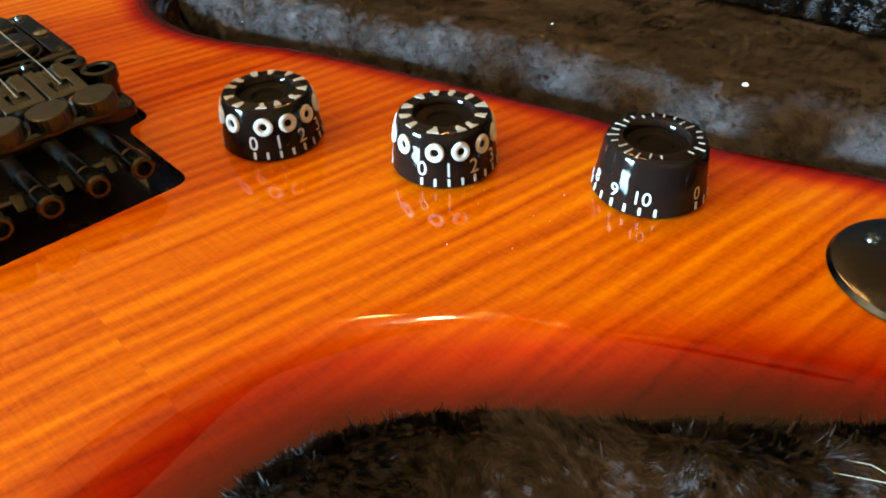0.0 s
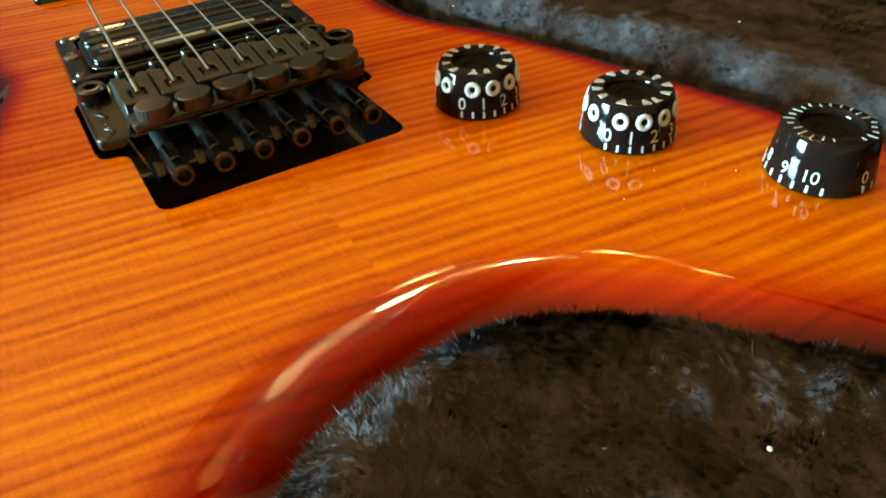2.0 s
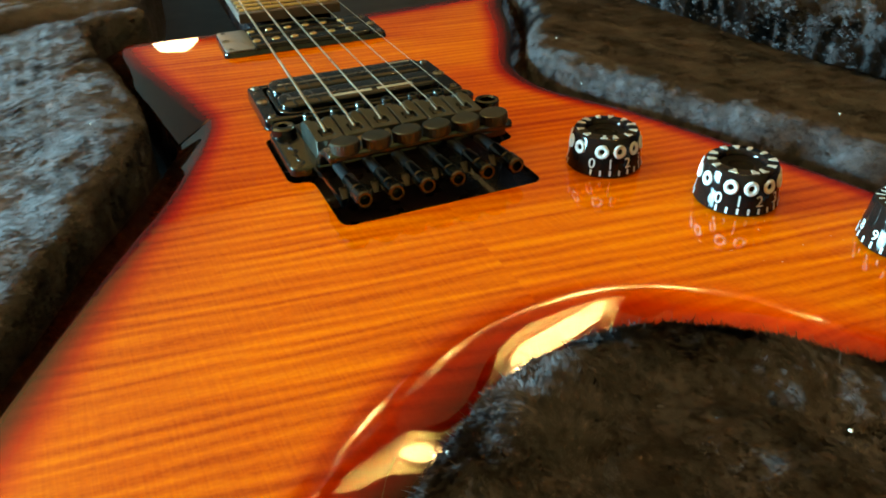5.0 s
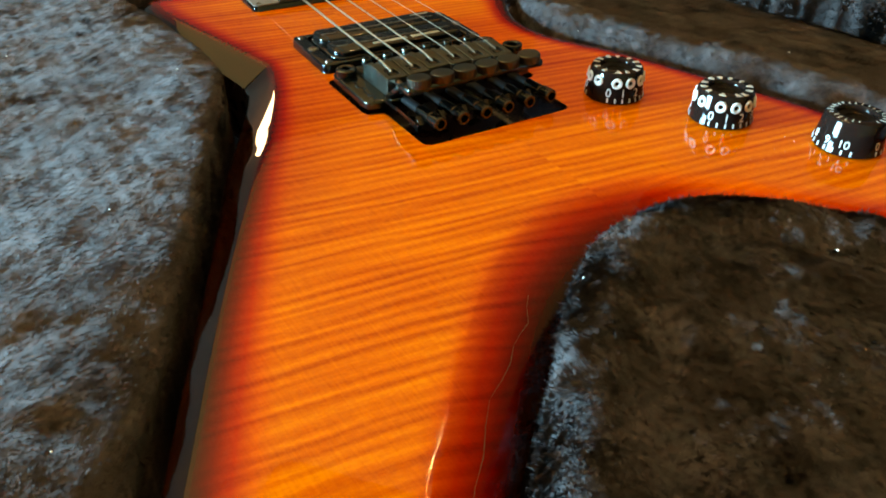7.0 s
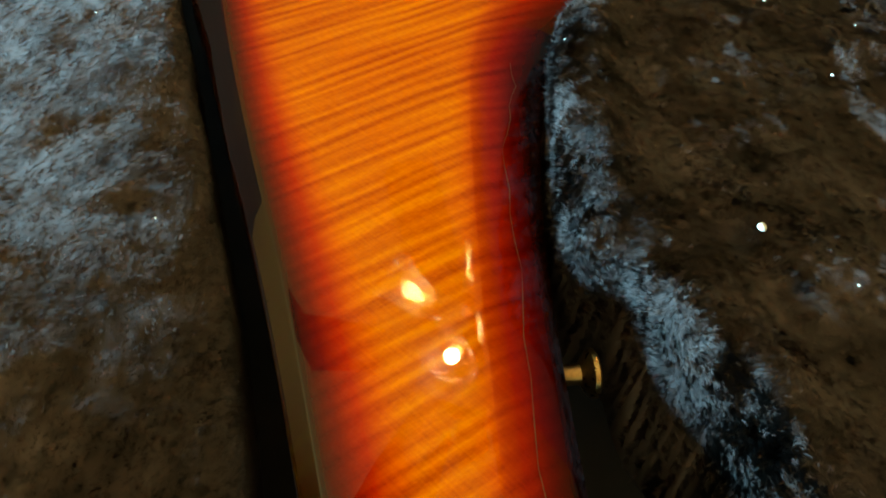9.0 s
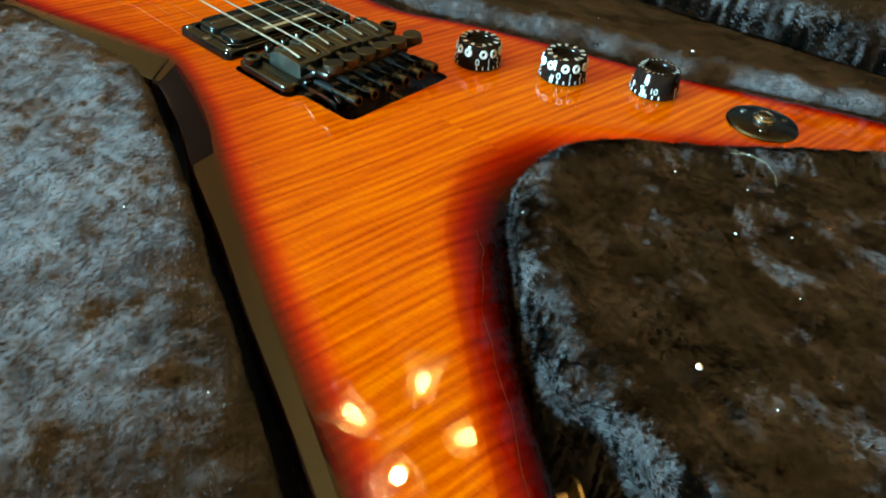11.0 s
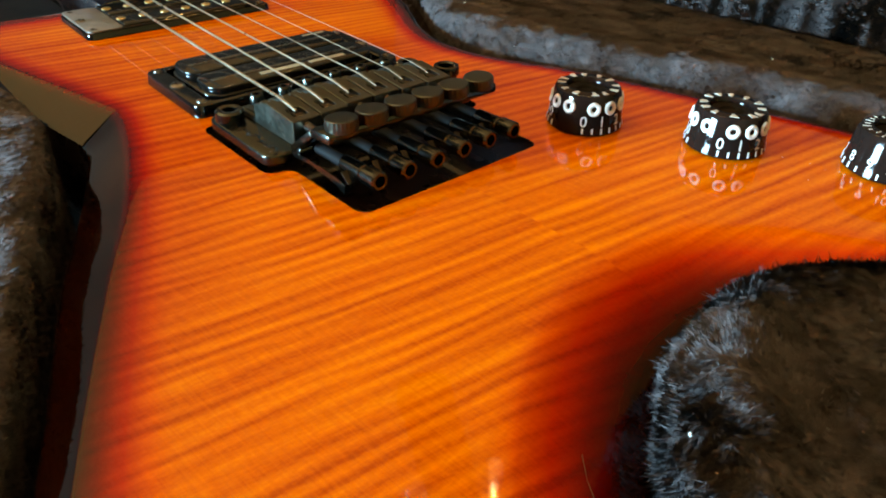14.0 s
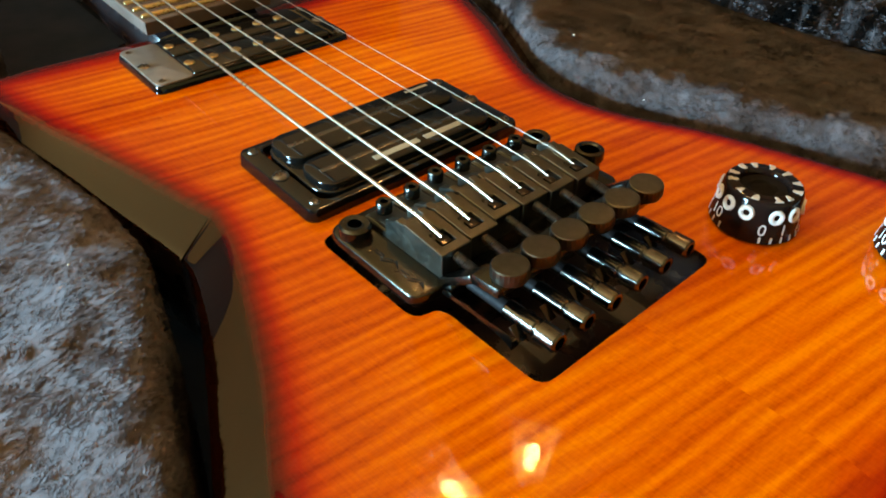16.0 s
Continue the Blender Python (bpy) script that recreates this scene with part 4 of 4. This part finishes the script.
def brushed(root, up, seed, rough, nap, rim):
    """The mean slope of the matted pile: the pad's own, that of its tufts, the way it was last stroked, and tilts that
    shade its rear and rim.
    """
    tufts = 0.42 * np.stack([waves(root, 0.012, seed + 20 + k) for k in range(3)], 1) + 0.7 * np.stack([waves(root, 0.0026, seed + 30 + k) for k in range(3)], 1)
    drift = nap[0] + nap[2] * np.tanh(1.5 * waves(root, 0.075, seed + 6) + 0.8 * waves(root, 0.026, seed + 10) + 0.35 * waves(root, 0.007, seed + 11))
    # tilts the shading towards the rear, in place of window light that fades there
    back = nap[3] * np.clip((-0.05 - root[:, 1]) / 0.12, 0, 1.3)
    drift = drift + 0.4 * np.abs(back) + nap[5] * rim
    stroke = np.stack([drift, nap[1] - nap[5] * rim - 1.1 * back + nap[4] * np.tanh(2.2 * waves(root, 0.045, seed + 12)), np.zeros(len(root))], 1)
    felt = up * (0.55, 0.55, 1.0) + rough * tufts + stroke * np.clip(up[:, 2:3], 0.6, 1)
    return felt / np.linalg.norm(felt, axis=1)[:, None]


def set_nap(me, felt):
    me.attributes.new("nap", "FLOAT_VECTOR", "POINT").data.foreach_set("vector", felt.ravel().astype(np.float32))


def pad_mesh(outline, top, roll, seed, fall, ridge, grow=0.0, lump=1.6, grid=2.6):
    """A padded block: a wall up from the case's bottom, a rolled edge, and an uneven top."""
    edge = np.array(rounded(turned(outline), 9, 5), float)
    area = np.sum(edge[:, 0] * np.roll(edge[:, 1], -1) - np.roll(edge[:, 0], -1) * edge[:, 1])
    if area < 0:
        edge = edge[::-1]
    # even spacing round the edge
    seg = np.hypot(*(np.roll(edge, -1, 0) - edge).T)
    s = np.concatenate([[0], np.cumsum(seg)])
    m = int(s[-1] / 4)
    at = np.linspace(0, s[-1], m, endpoint=False)
    loop = np.stack([np.interp(at, s, np.append(edge[:, k], edge[0, k])) for k in (0, 1)], 1)
    way = np.roll(loop, -2, 0) - np.roll(loop, 2, 0)
    inn = np.stack([-way[:, 1], way[:, 0]], 1) / np.maximum(np.hypot(*way.T), 1e-6)[:, None]
    loop = loop - inn * grow
    rim = loop + inn * roll
    v2, f2 = sheet([[tuple(p) for p in rim * MM]], grid * MM, rim * MM)
    verts = [(x, y, top * MM) for x, y in v2]
    faces = [tuple(int(i) for i in t) for t in f2]
    ring = nearest(v2, rim * MM)
    for u, z in ((0.3, -0.05), (0.55, -0.17), (0.78, -0.38), (0.93, -0.68), (1.0, -1.0), (1.0, -1.6), (0.97, -5)):
        base = len(verts)
        p = rim * (1 - u) + loop * u
        verts += [(x * MM, y * MM, (top + z * roll if z > -5 else -48) * MM) for x, y in p]
        nxt = [base + i for i in range(m)]
        for i in range(m):
            faces.append((ring[i], ring[(i + 1) % m], nxt[(i + 1) % m], nxt[i]))
        ring = nxt
    out = np.array(verts)
    for v in out:
        if v[2] > -0.03:
            q = Vector((v[0] * 30 + seed, v[1] * 30, v[2] * 30))
            r = Vector((v[0] * 90 + seed, v[1] * 90, v[2] * 90))
            v += np.array(noise.noise_vector(q)) * lump * MM * np.array((0.6, 0.6, 1)) + np.array(noise.noise_vector(r)) * lump * 0.45 * MM + np.array(noise.noise_vector(r * 3)) * lump * 0.3 * MM
    high = out[:, 2] > -0.02
    d = away(out[:, :2], loop * MM)[0] / MM
    out[high, 2] += ridge * MM * (np.exp(-((d[high] - 11) / 6) ** 2) - 1.1 * np.exp(-((d[high] - 24) / 5) ** 2))
    out[high, 2] += fall * np.minimum(out[high, 0] + 0.10, 0)
    me = bpy.data.meshes.new("pad")
    me.from_pydata(out.tolist(), [], faces)
    me.attributes.new("rim", "FLOAT", "POINT").data.foreach_set("value", np.clip(1.25 - d / 17, 0, 1).astype(np.float32))
    bm = bmesh.new()
    bm.from_mesh(me)
    bmesh.ops.recalc_face_normals(bm, faces=bm.faces)
    bmesh.ops.triangulate(bm, faces=bm.faces[:])
    for f in bm.faces:
        f.smooth = True
    bm.to_mesh(me)
    bm.free()
    me.materials.append(PILE)
    return me


def pile_mesh(me, seed, density, lo, hi, lay, sway, rough, nap, length=(0.55, 1.0), width=0.48, lie=2.4, fluff=0.0):
    """Strands of pile rooted on a pad between two corners of the plan (mm); they lie over in drifts."""
    g = np.random.default_rng(seed)
    co = np.empty(len(me.vertices) * 3)
    me.vertices.foreach_get("co", co)
    co = co.reshape(-1, 3)
    nr = np.empty(len(me.vertices) * 3)
    me.vertices.foreach_get("normal", nr)
    nr = nr.reshape(-1, 3)
    rim = np.empty(len(me.vertices))
    me.attributes["rim"].data.foreach_get("value", rim)
    tri = np.array([tuple(p.vertices) for p in me.polygons])
    a, b, c = co[tri[:, 0]], co[tri[:, 1]], co[tri[:, 2]]
    mid = (a + b + c) / 3
    ok = (mid[:, 0] > lo[0] * MM) & (mid[:, 0] < hi[0] * MM) & (mid[:, 1] > lo[1] * MM) & (mid[:, 1] < hi[1] * MM) & (mid[:, 2] > -0.028)
    area = 0.5 * np.linalg.norm(np.cross(b - a, c - a), axis=1) * 1e6 * ok
    count = int(area.sum() * density)
    pick = g.choice(len(tri), count, p=area / area.sum())
    r1, r2 = np.sqrt(g.random(count)), g.random(count)
    w = np.stack([1 - r1, r1 * (1 - r2), r1 * r2], 1)
    t = tri[pick]
    root = (co[t] * w[:, :, None]).sum(1)
    edge = (rim[t] * w).sum(1)
    up = (nr[t] * w[:, :, None]).sum(1)
    up /= np.linalg.norm(up, axis=1)[:, None]

    turn = radians(lay) + sway * (waves(root, 0.06, seed + 1) + 0.6 * waves(root, 0.018, seed + 2)) + g.normal(0, 0.3, count)
    lean = np.stack([np.cos(turn), np.sin(turn), np.zeros(count)], 1)
    lean -= up * (lean * up).sum(1)[:, None]
    clump = 0.6 * waves(root, 0.006, seed + 3) + 0.6 * waves(root, 0.0022, seed + 5)
    stray = g.random(count) < 0.05
    amount = np.where(stray, 0.3, 1.0) * lie * (1 - fluff * 0.55 * edge) * (0.75 + 0.3 * waves(root, 0.03, seed + 4) + 0.2 * clump) + g.normal(0, 0.2, count)
    way = up + lean * amount[:, None] + g.normal(0, 0.14, (count, 3))
    way /= np.linalg.norm(way, axis=1)[:, None]
    size = g.uniform(*length, count) * (1 + 0.35 * clump) * np.where(stray, 1.7, 1.0) * (1 + fluff * 0.9 * edge) * MM
    side = np.cross(way, up)
    side /= np.linalg.norm(side, axis=1)[:, None]
    side += g.normal(0, 0.12, (count, 3))
    side /= np.linalg.norm(side, axis=1)[:, None]
    half = side * (g.uniform(0.6, 1.2, count) * width * 0.5 * MM)[:, None]
    bend = lean * (size * 0.28)[:, None] - up * (size * 0.12)[:, None]
    root -= up * 0.0001
    mat = np.stack([waves(root, 0.0045, seed + 7), waves(root, 0.0045, seed + 8), 0.6 * waves(root, 0.004, seed + 9)], 1) * 0.3 * MM
    tip = root + way * size[:, None] + bend + mat
    v = np.stack([root - half, root + half, tip], 1).reshape(-1, 3)
    felt = brushed(root, up, seed, rough, nap, edge)
    f = np.arange(count * 3).reshape(-1, 3)
    under = (np.cross(v[1::3] - v[0::3], v[2::3] - v[0::3]) * up).sum(1) < 0
    f[under] = f[under][:, ::-1]
    out = bpy.data.meshes.new("pile")
    out.vertices.add(len(v))
    out.vertices.foreach_set("co", v.ravel())
    out.loops.add(f.size)
    out.loops.foreach_set("vertex_index", f.ravel())
    out.polygons.add(len(f))
    out.polygons.foreach_set("loop_start", np.arange(len(f)) * 3)
    out.update(calc_edges=True)
    out.polygons.foreach_set("use_smooth", np.ones(len(f), bool))
    felt += g.normal(0, 0.05, (count, 3))
    set_nap(out, np.repeat(felt / np.linalg.norm(felt, axis=1)[:, None], 3, 0))
    set_nap(me, brushed(co, nr, seed, rough, nap, rim))
    out.materials.append(PILE)
    return out


# the nap's tilts also put light and shade into each pad
for name, outline, top, roll, seed, dens, lo, hi, lay, sway, nap, label in (
        ("bass_side_pad", LEFT_PAD, 9.0, 5, 11, 10.0, (-262, -330), (-60, 232), 5, 0.8, (-0.78, -0.12, 0.55, 1.45, 0.3, 0.4), "thick charcoal plush pad along the wing"),
        ("tail_pad", CROTCH_PAD, 13.2, 8, 23, 14.0, (-180, -330), (170, -120), 200, 1.3, (0.0, -1.4, 0.8, -0.55, 0.8, 0.08), "plush pad between the two wings"),
        ("treble_side_pad", RIGHT_PAD, 8.0, 12, 37, 8.0, (60, -310), (240, 232), 200, 0.9, (0.6, -0.55, 0.2, 0, 0.25, -0.5), "brown-grey plush pad beside the knobs"),
        ("rim_pad", RIM_PAD, 40.0, 16, 53, 5.0, (170, -330), (290, 232), 30, 0.7, (0.85, -0.5, 0.2, 0, 0.2, 0.0), "plush lining of the case's raised side"),
        ("neck_side_pad", FAR_PAD, 10.0, 9, 41, 3.0, (-330, 240), (-50, 420), 15, 0.9, (0.2, 0.0, 0.35, 0, 0.25, 0.0), "plush pad beside the neck")):
    me = pad_mesh(outline, top, roll, seed, 0.12 if name == "bass_side_pad" else 0.0, 2.0 if name == "tail_pad" else 0.0, -0.3 if name == "tail_pad" else 0.0, 0.7 if name in ("treble_side_pad", "rim_pad") else 2.1 if name == "tail_pad" else 1.6)
    pad = part(name, me, None, case, label)
    tagged(part("pile", pile_mesh(me, seed, dens, lo, hi, lay, sway, 0.5 if name == "bass_side_pad" else 0.7 if name == "tail_pad" else 0.24, nap, (0.4, 0.75) if name == "bass_side_pad" else (0.55, 1.0), 0.34 if name == "tail_pad" else 0.42, fluff=1.0 if name == "tail_pad" else 0.3), None, pad, "matted charcoal pile"), kind="stuff")

# ---- lint on the plush ----
def speck(x, y, z, r, seed):
    bm = bmesh.new()
    bmesh.ops.create_icosphere(bm, subdivisions=2, radius=r * MM)
    for v in bm.verts:
        v.co *= 1 + 0.6 * noise.noise(v.co * 700 / r + Vector((seed, 0, 0)))
        v.co.z *= 0.7
    return tagged(part("lint_speck", bm, LINT, at=pose(x * MM, y * MM, z * MM)), "small white speck of lint on the plush", "lint", "lint on the plush")


for i, (x, y, z, r) in enumerate(((-47, -160, 12.0, 0.55), (20, -188, 14.6, 0.45), (-2, -224, 14.6, 0.5), (12, -240, 14.6, 0.4), (-73, -244, 14.6, 1.15),
                                  (57, -204, 14.6, 0.35), (-72, -268, 14.4, 0.35), (149, -133, 10.5, 0.7), (146, -73, 10.5, 0.35), (-165, 96, 11, 0.4), (-103, 45, 10.5, 0.3),
                                  (30, -215, 14.6, 0.3), (-20, -255, 14.6, 0.3), (92, 12, 4, 0.3), (108, 60, 9, 0.35), (-150, -60, 11.4, 0.3), (-178, -150, 11.4, 0.3))):
    speck(x, y, z, r, i)
tagged(part("loose_hair", tube([(50 * MM, -197 * MM, 15.2 * MM), (53.5 * MM, -205 * MM, 16.6 * MM), (52 * MM, -213 * MM, 16.8 * MM), (47 * MM, -219 * MM, 16.2 * MM), (41 * MM, -222.5 * MM, 15.2 * MM)], 0.07 * MM, 6), HAIR), "thin pale hair lying on the plush", "hair")
tagged(part("loose_thread", tube([(52 * MM, -195 * MM, 14.8 * MM), (54 * MM, -200 * MM, 15.8 * MM), (54.5 * MM, -206 * MM, 15.6 * MM)], 0.08 * MM, 6), HAIR), "short pale thread on the plush", "thread")

# ---- dust on the lacquer ----
dust_random = random.Random(5)
for i in range(12):
    x, y = 60 + 34 * dust_random.random(), -104 - 24 * dust_random.random()
    bm = bmesh.new()
    bmesh.ops.create_icosphere(bm, subdivisions=1, radius=dust_random.uniform(0.06, 0.12) * MM)
    tagged(part("dust_speck", bm, LINT, at=pose(x * MM, y * MM, 0.04 * MM) @ Matrix.Diagonal((1.0, 1.6, 0.6, 1.0))), "tiny pale dust speck on the glossy wood", "dust", "dust on the lacquer")
